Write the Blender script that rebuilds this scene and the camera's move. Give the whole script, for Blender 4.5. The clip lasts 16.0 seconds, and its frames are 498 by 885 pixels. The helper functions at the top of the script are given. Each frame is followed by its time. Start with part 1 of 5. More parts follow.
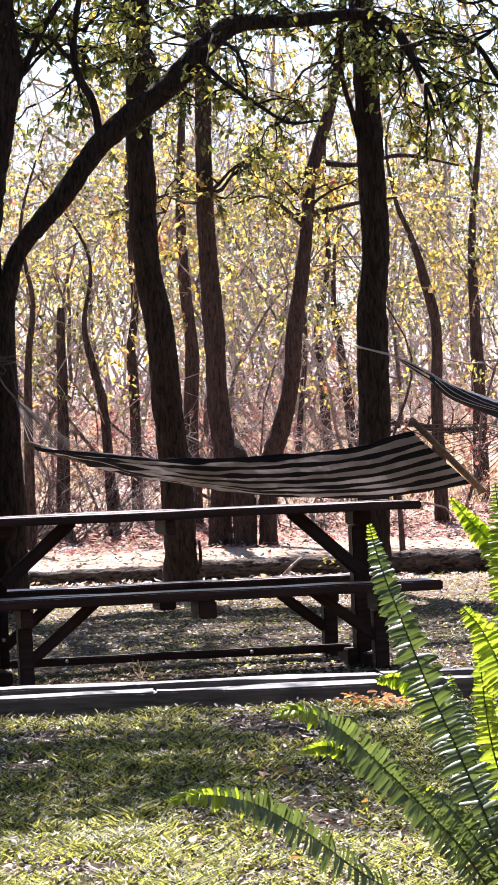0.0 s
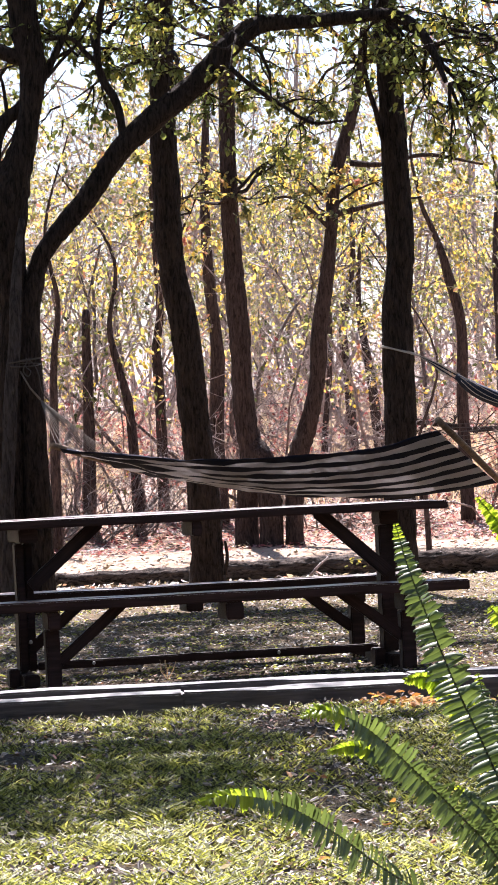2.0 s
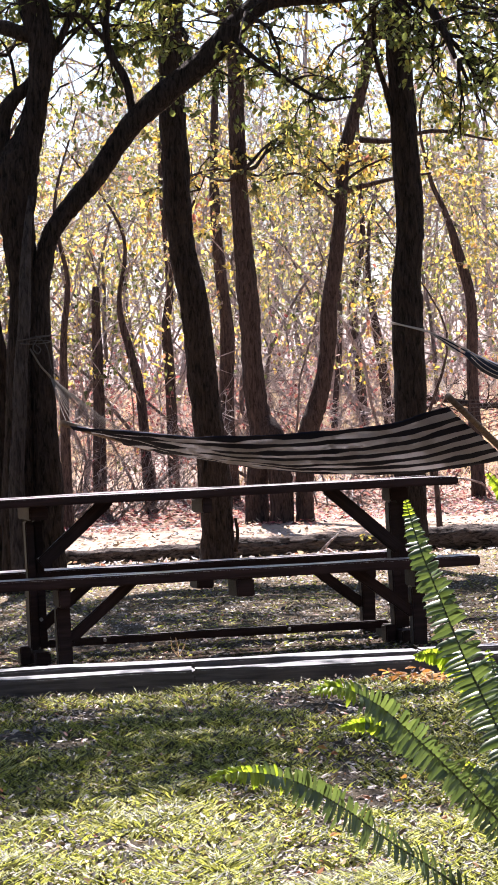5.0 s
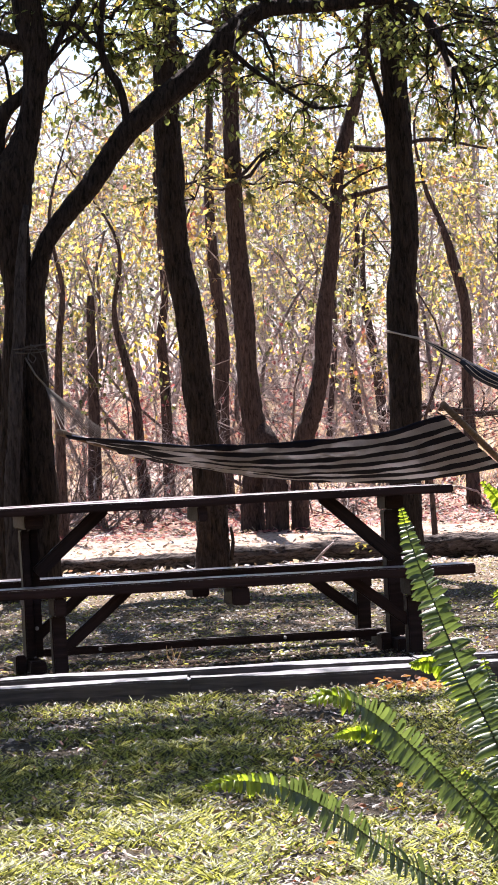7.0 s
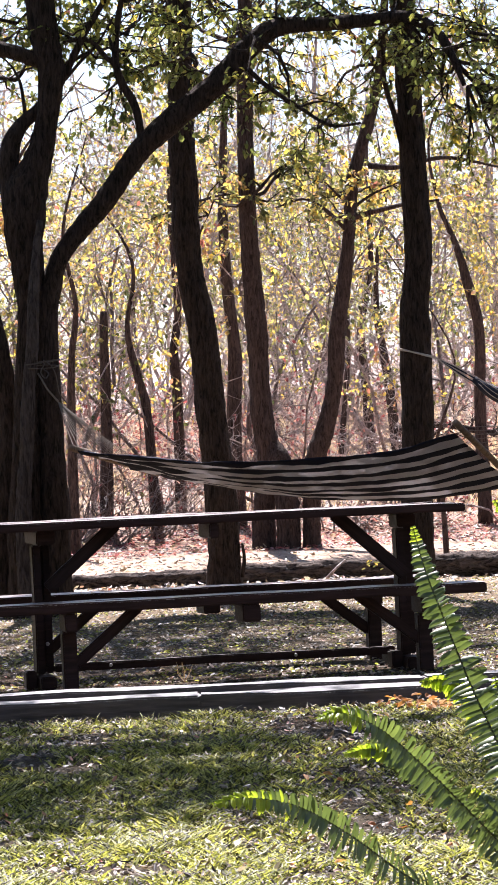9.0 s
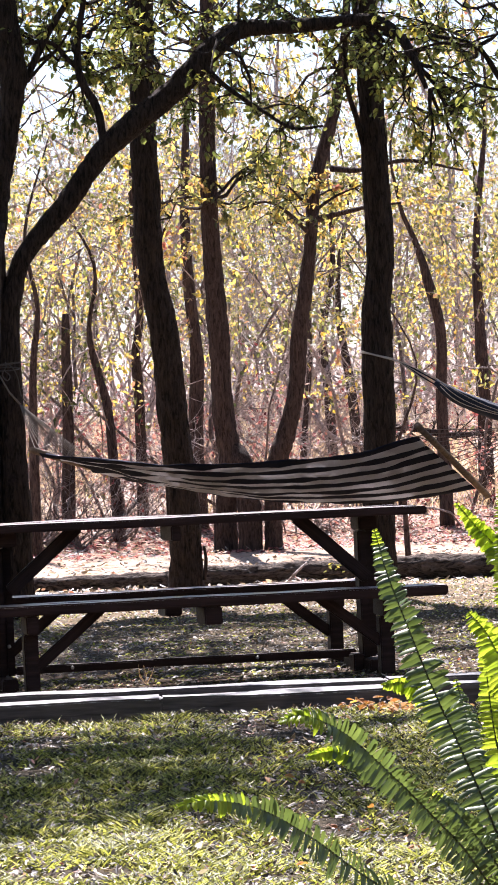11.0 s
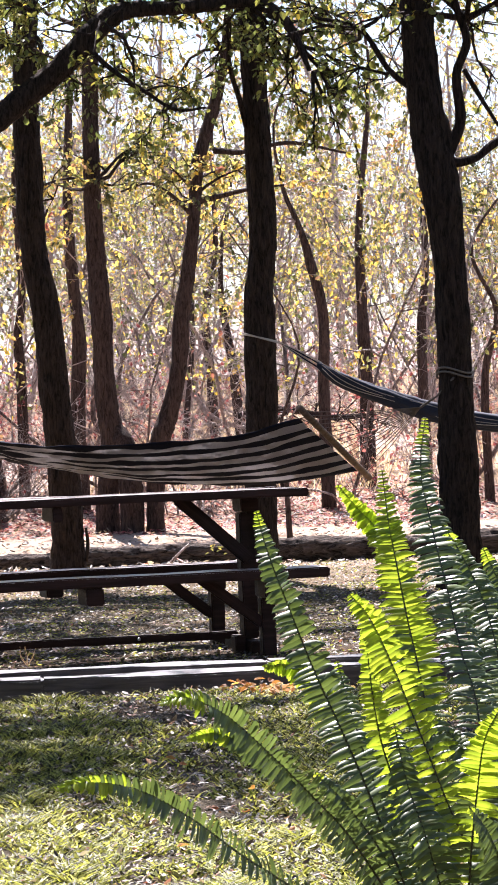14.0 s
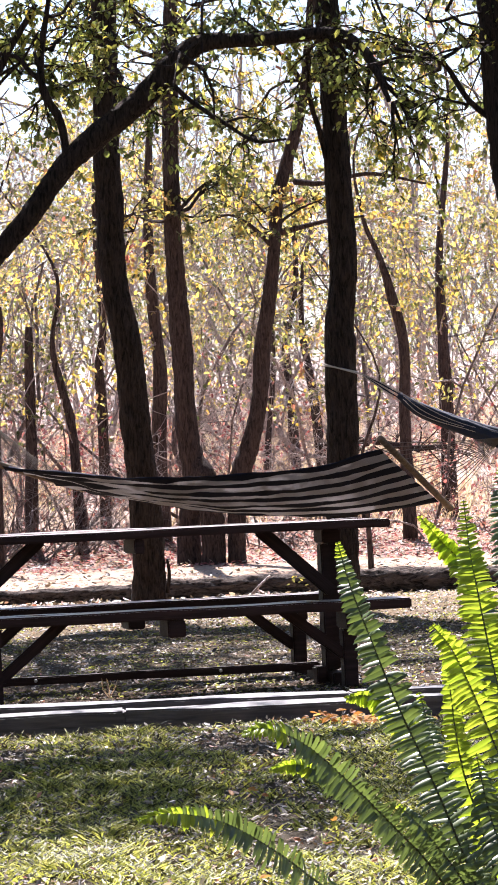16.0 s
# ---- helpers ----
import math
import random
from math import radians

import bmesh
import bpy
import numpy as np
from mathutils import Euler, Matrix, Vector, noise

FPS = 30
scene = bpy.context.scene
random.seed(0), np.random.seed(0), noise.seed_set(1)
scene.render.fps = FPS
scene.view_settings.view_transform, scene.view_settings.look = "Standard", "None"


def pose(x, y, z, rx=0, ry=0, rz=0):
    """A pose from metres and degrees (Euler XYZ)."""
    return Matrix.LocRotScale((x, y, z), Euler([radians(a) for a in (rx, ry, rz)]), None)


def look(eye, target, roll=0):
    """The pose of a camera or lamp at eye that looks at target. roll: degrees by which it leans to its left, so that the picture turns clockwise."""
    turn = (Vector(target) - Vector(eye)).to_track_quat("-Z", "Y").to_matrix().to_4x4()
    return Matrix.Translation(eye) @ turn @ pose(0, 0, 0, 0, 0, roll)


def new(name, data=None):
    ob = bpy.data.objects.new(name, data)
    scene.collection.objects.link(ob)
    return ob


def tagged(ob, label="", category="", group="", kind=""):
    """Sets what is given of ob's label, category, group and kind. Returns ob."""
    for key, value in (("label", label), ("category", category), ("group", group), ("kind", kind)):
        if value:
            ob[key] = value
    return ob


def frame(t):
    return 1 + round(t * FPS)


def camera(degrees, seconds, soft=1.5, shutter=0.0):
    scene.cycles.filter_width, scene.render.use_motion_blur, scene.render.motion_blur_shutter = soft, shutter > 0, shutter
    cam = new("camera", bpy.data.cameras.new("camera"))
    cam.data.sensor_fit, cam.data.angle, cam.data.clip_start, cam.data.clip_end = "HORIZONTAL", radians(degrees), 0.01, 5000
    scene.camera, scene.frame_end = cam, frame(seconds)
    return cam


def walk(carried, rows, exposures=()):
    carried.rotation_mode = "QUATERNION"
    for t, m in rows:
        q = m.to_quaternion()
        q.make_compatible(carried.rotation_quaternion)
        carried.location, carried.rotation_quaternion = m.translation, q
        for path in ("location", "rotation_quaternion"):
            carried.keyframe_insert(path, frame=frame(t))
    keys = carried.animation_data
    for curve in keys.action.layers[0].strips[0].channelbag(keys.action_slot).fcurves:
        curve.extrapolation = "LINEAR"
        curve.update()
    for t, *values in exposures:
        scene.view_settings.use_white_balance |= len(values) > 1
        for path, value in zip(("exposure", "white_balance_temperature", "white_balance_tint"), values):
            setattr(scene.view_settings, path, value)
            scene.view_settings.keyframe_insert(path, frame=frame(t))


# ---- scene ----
# One hand-held long-lens camera that only turns, looking over a lawn with a picnic table,
# hammocks and a dry bushveld thicket, against the light.
EXPOSURES = ((0.0, 2.04, 6050, 20.5), (16.0, 2.04, 6050, 20.5))
EYE = (0.0, 0.0, 1.0)
cam = camera(7.884, 16.0, soft=1.7)
walk(cam, (
    (0.0, look(EYE, (0.1780, 16.0000, 1.0460), -2.37)),
    (0.5, look(EYE, (0.1262, 16.0000, 1.0485), -2.47)),
    (1.0, look(EYE, (0.0934, 16.0000, 1.0593), -2.57)),
    (1.5, look(EYE, (0.0718, 16.0000, 1.0578), -2.67)),
    (2.0, look(EYE, (0.0636, 16.0000, 1.0536), -2.72)),
    (2.5, look(EYE, (0.0504, 16.0000, 1.0451), -2.66)),
    (3.0, look(EYE, (0.0277, 16.0000, 1.0286), -2.78)),
    (3.5, look(EYE, (0.0005, 16.0000, 1.0100), -2.80)),
    (4.0, look(EYE, (-0.0158, 16.0000, 0.9847), -2.77)),
    (4.5, look(EYE, (-0.0051, 16.0000, 0.9535), -2.82)),
    (6.8, look(EYE, (0.0598, 16.0000, 0.9804), -2.95)),
    (7.0, look(EYE, (0.0371, 16.0000, 0.9901), -2.99)),
    (7.5, look(EYE, (-0.0065, 16.0000, 1.0237), -2.88)),
    (8.0, look(EYE, (-0.0347, 16.0000, 1.0466), -2.71)),
    (8.5, look(EYE, (-0.0413, 16.0000, 1.0562), -2.61)),
    (9.0, look(EYE, (-0.0128, 16.0000, 1.0676), -2.58)),
    (9.5, look(EYE, (0.0537, 16.0000, 1.0669), -2.54)),
    (9.7, look(EYE, (0.0912, 16.0000, 1.0685), -2.54)),
    (11.8, look(EYE, (0.1786, 16.0000, 1.0759), -2.55)),
    (12.0, look(EYE, (0.1922, 16.0000, 1.0828), -2.55)),
    (12.5, look(EYE, (0.2556, 16.0000, 1.0599), -2.50)),
    (13.0, look(EYE, (0.3853, 16.0000, 1.0262), -2.46)),
    (13.5, look(EYE, (0.5588, 16.0000, 0.9824), -2.40)),
    (14.0, look(EYE, (0.6747, 16.0000, 0.9690), -2.37)),
    (14.5, look(EYE, (0.6703, 16.0000, 0.9930), -2.40)),
    (15.0, look(EYE, (0.5506, 16.0000, 1.0486), -2.43)),
    (15.5, look(EYE, (0.4164, 16.0000, 1.0907), -2.50)),
    (16.0, look(EYE, (0.3218, 16.0000, 1.1223), -2.56)),
), exposures=EXPOSURES)

# ---------------------------------------------------------------- light
SUN_EL, SUN_AZ = 54.0, -6.0        # degrees; azimuth from +y towards +x
world = bpy.data.worlds.new("sky")
scene.world = world
world.use_nodes = True
wn = world.node_tree.nodes
sky = wn.new("ShaderNodeTexSky")
sky.sky_type, sky.sun_disc = "NISHITA", False
sky.sun_elevation, sky.sun_rotation = radians(SUN_EL), radians(SUN_AZ)
sky.dust_density, sky.air_density = 0.6, 1.0
wn["Background"].inputs["Strength"].default_value = 0.0465
world.node_tree.links.new(sky.outputs[0], wn["Background"].inputs["Color"])
sun = bpy.data.lights.new("sun", "SUN")
sun.energy, sun.angle, sun.color = 5.0, radians(0.55), (1.0, 0.94, 0.86)
sun_ob = new("sun", sun)
sx, sy, sz = (math.sin(radians(SUN_AZ)) * math.cos(radians(SUN_EL)), math.cos(radians(SUN_AZ)) * math.cos(radians(SUN_EL)), math.sin(radians(SUN_EL)))
sun_ob.matrix_world = look((sx * 60, sy * 60, sz * 60), (0, 0, 0))


# ---------------------------------------------------------------- materials
def material(name):
    m = bpy.data.materials.new(name)
    m.use_nodes = True
    nt = m.node_tree
    return m, nt, nt.nodes["Principled BSDF"]


def ramp_node(nt, stops, fac):
    r = nt.nodes.new("ShaderNodeValToRGB")
    el = r.color_ramp.elements
    while len(el) < len(stops):
        el.new(0.5)
    for e, (p, c) in zip(el, stops):
        e.position, e.color = p, (*c, 1)
    nt.links.new(fac, r.inputs[0])
    return r.outputs[0]


def noise_node(nt, scale, detail=4.0, rough=0.6, stretch=(1, 1, 1), dist=0.0, coord="Object"):
    tc = nt.nodes.new("ShaderNodeTexCoord")
    mp = nt.nodes.new("ShaderNodeMapping")
    mp.inputs["Scale"].default_value = stretch
    n = nt.nodes.new("ShaderNodeTexNoise")
    n.inputs["Scale"].default_value, n.inputs["Detail"].default_value = scale, detail
    n.inputs["Roughness"].default_value, n.inputs["Distortion"].default_value = rough, dist
    nt.links.new(tc.outputs[coord], mp.inputs[0])
    nt.links.new(mp.outputs[0], n.inputs[0])
    return n.outputs[0]


def math_node(nt, op, *terms):
    n = nt.nodes.new("ShaderNodeMath")
    n.operation = op
    for i, v in enumerate(terms):
        if isinstance(v, (int, float)):
            n.inputs[i].default_value = v
        else:
            nt.links.new(v, n.inputs[i])
    return n.outputs[0]


def mix_col(nt, fac, a, b, kind="MIX"):
    n = nt.nodes.new("ShaderNodeMix")
    n.data_type, n.blend_type = "RGBA", kind
    for sock, v in ((0, fac), (6, a), (7, b)):
        if isinstance(v, (int, float)):
            n.inputs[sock].default_value = v
        elif isinstance(v, tuple):
            n.inputs[sock].default_value = (*v, 1)
        else:
            nt.links.new(v, n.inputs[sock])
    return n.outputs[2]


def bump_to(nt, bsdf, height, strength, dist):
    b = nt.nodes.new("ShaderNodeBump")
    b.inputs["Strength"].default_value, b.inputs["Distance"].default_value = strength, dist
    nt.links.new(height, b.inputs["Height"])
    nt.links.new(b.outputs[0], bsdf.inputs["Normal"])


def bark(name, dark, light, scale=46.0, stretch=(1, 1, 0.20), rough=0.92, spec=0.15):
    m, nt, p = material(name)
    ridge = noise_node(nt, scale, 7, 0.7, stretch, 0.7)
    big = noise_node(nt, 5.0, 4, 0.6)
    col = ramp_node(nt, ((0.38, dark), (0.5, tuple((a + b) / 2 for a, b in zip(dark, light))), (0.66, light)), ridge)
    col = mix_col(nt, 0.6, col, ramp_node(nt, ((0.3, (0.72, 0.68, 0.66)), (0.7, (1.12, 1.08, 1.04))), big), "MULTIPLY")
    nt.links.new(col, p.inputs["Base Color"])
    p.inputs["Roughness"].default_value = rough
    p.inputs["Specular IOR Level"].default_value = spec
    bump_to(nt, p, ridge, 1.0, 0.05)
    return m


def foliage(name, stops, trans=0.55, rough=0.45, spec=0.5, clumps=0.0):
    m, nt, p = material(name)
    geo = nt.nodes.new("ShaderNodeNewGeometry")
    clump = math_node(nt, "MULTIPLY", math_node(nt, "SUBTRACT", noise_node(nt, clumps, 2, 0.5), 0.5), 1.5 if clumps else 0.0)
    col = ramp_node(nt, stops, math_node(nt, "ADD", math_node(nt, "MULTIPLY_ADD", geo.outputs["Random Per Island"], 0.62 if clumps else 1.0, 0.19 if clumps else 0.0), clump))
    blot = noise_node(nt, 60.0, 2, 0.5)
    col = mix_col(nt, 0.35, col, ramp_node(nt, ((0.35, (0.6, 0.55, 0.45)), (0.65, (1.15, 1.12, 1.0))), blot), "MULTIPLY")
    nt.links.new(col, p.inputs["Base Color"])
    p.inputs["Roughness"].default_value, p.inputs["Specular IOR Level"].default_value = rough, spec
    t = nt.nodes.new("ShaderNodeBsdfTranslucent")
    nt.links.new(mix_col(nt, 1.0, col, (1.4, 1.36, 1.0), "MULTIPLY"), t.inputs["Color"])
    mx = nt.nodes.new("ShaderNodeMixShader")
    mx.inputs[0].default_value = trans
    nt.links.new(p.outputs[0], mx.inputs[1])
    nt.links.new(t.outputs[0], mx.inputs[2])
    nt.links.new(mx.outputs[0], nt.nodes["Material Output"].inputs["Surface"])
    return m


def timber(name, dark, light, rough=0.6, spec=0.4):
    m, nt, p = material(name)
    grain = noise_node(nt, 30.0, 5, 0.6, (0.12, 1.6, 1.6), 0.6)
    wear = noise_node(nt, 3.5, 4, 0.6)
    col = ramp_node(nt, ((0.3, dark), (0.7, light)), grain)
    info = nt.nodes.new("ShaderNodeObjectInfo")
    col = mix_col(nt, 0.7, col, ramp_node(nt, ((0.0, (0.75, 0.73, 0.71)), (1.0, (1.0, 0.97, 0.95))), info.outputs["Random"]), "MULTIPLY")
    col = mix_col(nt, 0.6, col, ramp_node(nt, ((0.35, (0.6, 0.56, 0.52)), (0.65, (1.15, 1.12, 1.08))), wear), "MULTIPLY")
    nt.links.new(col, p.inputs["Base Color"])
    p.inputs["Roughness"].default_value, p.inputs["Specular IOR Level"].default_value = rough, spec
    bump_to(nt, p, grain, 0.5, 0.006)
    return m


def plain(name, col, rough=0.8, scale=40.0, var=0.25):
    m, nt, p = material(name)
    n = noise_node(nt, scale, 4, 0.6)
    lo, hi = tuple(c * (1 - var) for c in col), tuple(c * (1 + var) for c in col)
    nt.links.new(ramp_node(nt, ((0.3, lo), (0.7, hi)), n), p.inputs["Base Color"])
    p.inputs["Roughness"].default_value = rough
    bump_to(nt, p, n, 0.3, 0.003)
    return m


BARK_DARK = bark("bark_dark", (0.012, 0.0085, 0.0065), (0.078, 0.053, 0.041))
BARK_BROWN = bark("bark_brown", (0.020, 0.0135, 0.011), (0.10, 0.067, 0.055))
BARK_THIN = bark("bark_thin", (0.030, 0.021, 0.018), (0.145, 0.10, 0.085))
BARK_GREY = bark("bark_grey", (0.03, 0.023, 0.02), (0.12, 0.095, 0.085))
BARK_LOG = bark("bark_log", (0.008, 0.006, 0.005), (0.17, 0.135, 0.115), 34.0, (0.25, 1, 1))
SHRUB_BARK = bark("shrub_bark", (0.05, 0.036, 0.033), (0.28, 0.205, 0.18), rough=0.45, spec=0.4)
TWIG = bark("twig_bark", (0.20, 0.15, 0.13), (0.66, 0.54, 0.49), rough=0.45, spec=0.4)
LEAF_GREEN = foliage("leaf_green", ((0.0, (0.055, 0.075, 0.026)), (0.5, (0.125, 0.15, 0.048)), (0.85, (0.25, 0.25, 0.065)), (1.0, (0.44, 0.35, 0.06))), 0.56, clumps=1.6)
# The dark olive stops put the shade among crowded leaves into their colour.
LEAF_YELLOW = foliage("leaf_yellow", ((0.0, (0.032, 0.042, 0.018)), (0.25, (0.085, 0.095, 0.040)), (0.45, (0.21, 0.21, 0.085)), (0.60, (0.42, 0.35, 0.12)), (0.72, (0.66, 0.48, 0.08)), (0.86, (0.36, 0.22, 0.13)), (1.0, (0.24, 0.09, 0.08))), 0.58, clumps=1.0)
LEAF_RED = foliage("leaf_red", ((0.0, (0.085, 0.022, 0.030)), (0.4, (0.23, 0.065, 0.080)), (0.7, (0.44, 0.22, 0.21)), (1.0, (0.66, 0.54, 0.47))), 0.45, 0.55, 0.35, clumps=0.9)
LITTER = foliage("leaf_litter", ((0.0, (0.025, 0.018, 0.014)), (0.45, (0.075, 0.052, 0.038)), (0.68, (0.26, 0.205, 0.15)), (0.9, (0.56, 0.49, 0.41)), (1.0, (0.36, 0.13, 0.09))), 0.2, 0.5, 0.45)
LEAF_ORANGE = foliage("leaf_orange", ((0.0, (0.22, 0.08, 0.03)), (0.6, (0.50, 0.24, 0.07)), (1.0, (0.60, 0.42, 0.12))), 0.4, 0.6, 0.3)
GRASS = foliage("grass_blade", ((0.0, (0.016, 0.016, 0.009)), (0.28, (0.055, 0.055, 0.022)), (0.52, (0.17, 0.185, 0.045)), (0.78, (0.36, 0.39, 0.08)), (1.0, (0.44, 0.42, 0.17))), 0.45, 0.55, 0.25)
STRAW = foliage("straw", ((0.0, (0.36, 0.26, 0.18)), (0.6, (0.54, 0.42, 0.31)), (1.0, (0.66, 0.55, 0.44))), 0.4, 0.6)
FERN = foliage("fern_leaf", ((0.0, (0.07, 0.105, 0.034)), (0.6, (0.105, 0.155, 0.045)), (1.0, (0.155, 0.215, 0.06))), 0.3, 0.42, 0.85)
# Brighter copy of FERN: sunlight on the frond tips, put into the colour.
FERN_LIT = foliage("fern_lit_leaf", ((0.0, (0.20, 0.29, 0.022)), (1.0, (0.40, 0.50, 0.045))), 0.62, 0.36)
FERN_STEM = plain("fern_stem", (0.045, 0.045, 0.018), 0.5)
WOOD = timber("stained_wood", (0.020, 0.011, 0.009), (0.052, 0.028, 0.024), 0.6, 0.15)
# Same timber as WOOD with the sun's glare on top faces put into the colour.
WOOD_TOP = timber("sunlit_wood_top", (0.13, 0.10, 0.098), (0.40, 0.34, 0.33), 0.28, 0.5)
SLEEPER_WOOD = timber("weathered_sleeper", (0.03, 0.028, 0.031), (0.125, 0.118, 0.126), 0.52, 0.4)
SLEEPER_SIDE = timber("soiled_sleeper", (0.045, 0.036, 0.033), (0.16, 0.13, 0.122), 0.6, 0.3)
BAR_WOOD = timber("spreader_wood", (0.10, 0.06, 0.035), (0.26, 0.17, 0.10), 0.6)


def canvas(name, col, through_share):
    """Woven cotton: matt, with a little daylight coming through."""
    m, nt, p = material(name)
    n = noise_node(nt, 300, 4, 0.6)
    broad = noise_node(nt, 4.0, 4, 0.6)
    c = ramp_node(nt, ((0.3, tuple(k * 0.82 for k in col)), (0.7, tuple(k * 1.15 for k in col))), n)
    c = mix_col(nt, 0.5, c, ramp_node(nt, ((0.35, (0.7, 0.68, 0.66)), (0.65, (1.1, 1.1, 1.1))), broad), "MULTIPLY")
    nt.links.new(c, p.inputs["Base Color"])
    p.inputs["Roughness"].default_value, p.inputs["Specular IOR Level"].default_value = 0.9, 0.2
    t = nt.nodes.new("ShaderNodeBsdfTranslucent")
    nt.links.new(c, t.inputs["Color"])
    mx = nt.nodes.new("ShaderNodeMixShader")
    mx.inputs[0].default_value = through_share
    nt.links.new(p.outputs[0], mx.inputs[1])
    nt.links.new(t.outputs[0], mx.inputs[2])
    nt.links.new(mx.outputs[0], nt.nodes["Material Output"].inputs["Surface"])
    bump_to(nt, p, n, 0.3, 0.002)
    return m


NAVY = canvas("navy_canvas", (0.012, 0.014, 0.030), 0.10)
NAVY_DARK = plain("dark_blue_canvas", (0.007, 0.011, 0.026), 0.85, 200, 0.3)
WHITE = canvas("white_canvas", (0.50, 0.48, 0.49), 0.34)
ROPE = plain("cotton_rope", (0.36, 0.32, 0.28), 0.9, 200, 0.2)
ROPE_DARK = plain("weathered_rope", (0.14, 0.115, 0.095), 0.9, 200, 0.25)
ROPE_OLD = plain("old_rope", (0.07, 0.055, 0.045), 0.9, 200, 0.25)
STEEL = plain("dull_steel", (0.35, 0.34, 0.33), 0.4, 80, 0.15)
STEEL.node_tree.nodes["Principled BSDF"].inputs["Metallic"].default_value = 0.9
CLAY = plain("terracotta", (0.34, 0.15, 0.09), 0.8, 20, 0.2)
SOIL = plain("potting_soil", (0.05, 0.035, 0.025), 0.95, 60, 0.4)


def ground_material():
    m, nt, p = material("ground")
    tc = nt.nodes.new("ShaderNodeTexCoord")
    sep = nt.nodes.new("ShaderNodeSeparateXYZ")
    nt.links.new(tc.outputs["Object"], sep.inputs[0])
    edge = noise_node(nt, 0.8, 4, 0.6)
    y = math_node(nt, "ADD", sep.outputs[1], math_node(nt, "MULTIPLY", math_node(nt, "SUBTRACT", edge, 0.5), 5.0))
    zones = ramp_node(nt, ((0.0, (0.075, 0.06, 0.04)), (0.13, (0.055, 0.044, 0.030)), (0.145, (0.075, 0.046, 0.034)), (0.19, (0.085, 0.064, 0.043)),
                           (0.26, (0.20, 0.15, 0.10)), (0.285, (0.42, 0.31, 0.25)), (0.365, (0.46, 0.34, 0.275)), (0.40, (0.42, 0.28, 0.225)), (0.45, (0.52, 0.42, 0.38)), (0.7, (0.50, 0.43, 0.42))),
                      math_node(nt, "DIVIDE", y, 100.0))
    fine = noise_node(nt, 35.0, 6, 0.7)
    mid = noise_node(nt, 3.0, 5, 0.65)
    col = mix_col(nt, 0.8, zones, ramp_node(nt, ((0.3, (0.4, 0.38, 0.34)), (0.7, (1.35, 1.3, 1.25))), fine), "MULTIPLY")
    col = mix_col(nt, 0.7, col, ramp_node(nt, ((0.3, (0.55, 0.6, 0.45)), (0.7, (1.2, 1.15, 1.15))), mid), "MULTIPLY")
    nt.links.new(col, p.inputs["Base Color"])
    p.inputs["Roughness"].default_value, p.inputs["Specular IOR Level"].default_value = 0.95, 0.1
    bump_to(nt, p, fine, 0.8, 0.03)
    return m


GROUND = ground_material()


# ---------------------------------------------------------------- mesh helpers
def smooth_line(pts, n):
    """n points along a Catmull-Rom line through pts (any dimension)."""
    p = np.array([2 * np.array(pts[0]) - np.array(pts[1]), *pts, 2 * np.array(pts[-1]) - np.array(pts[-2])], float)
    out = []
    for s in np.linspace(0, len(pts) - 1 - 1e-6, n):
        i = int(s)
        f = s - i
        a, b, c, d = p[i:i + 4]
        out.append(0.5 * (2 * b + (c - a) * f + (2 * a - 5 * b + 4 * c - d) * f * f + (3 * b - a - 3 * c + d) * f ** 3))
    return np.array(out)


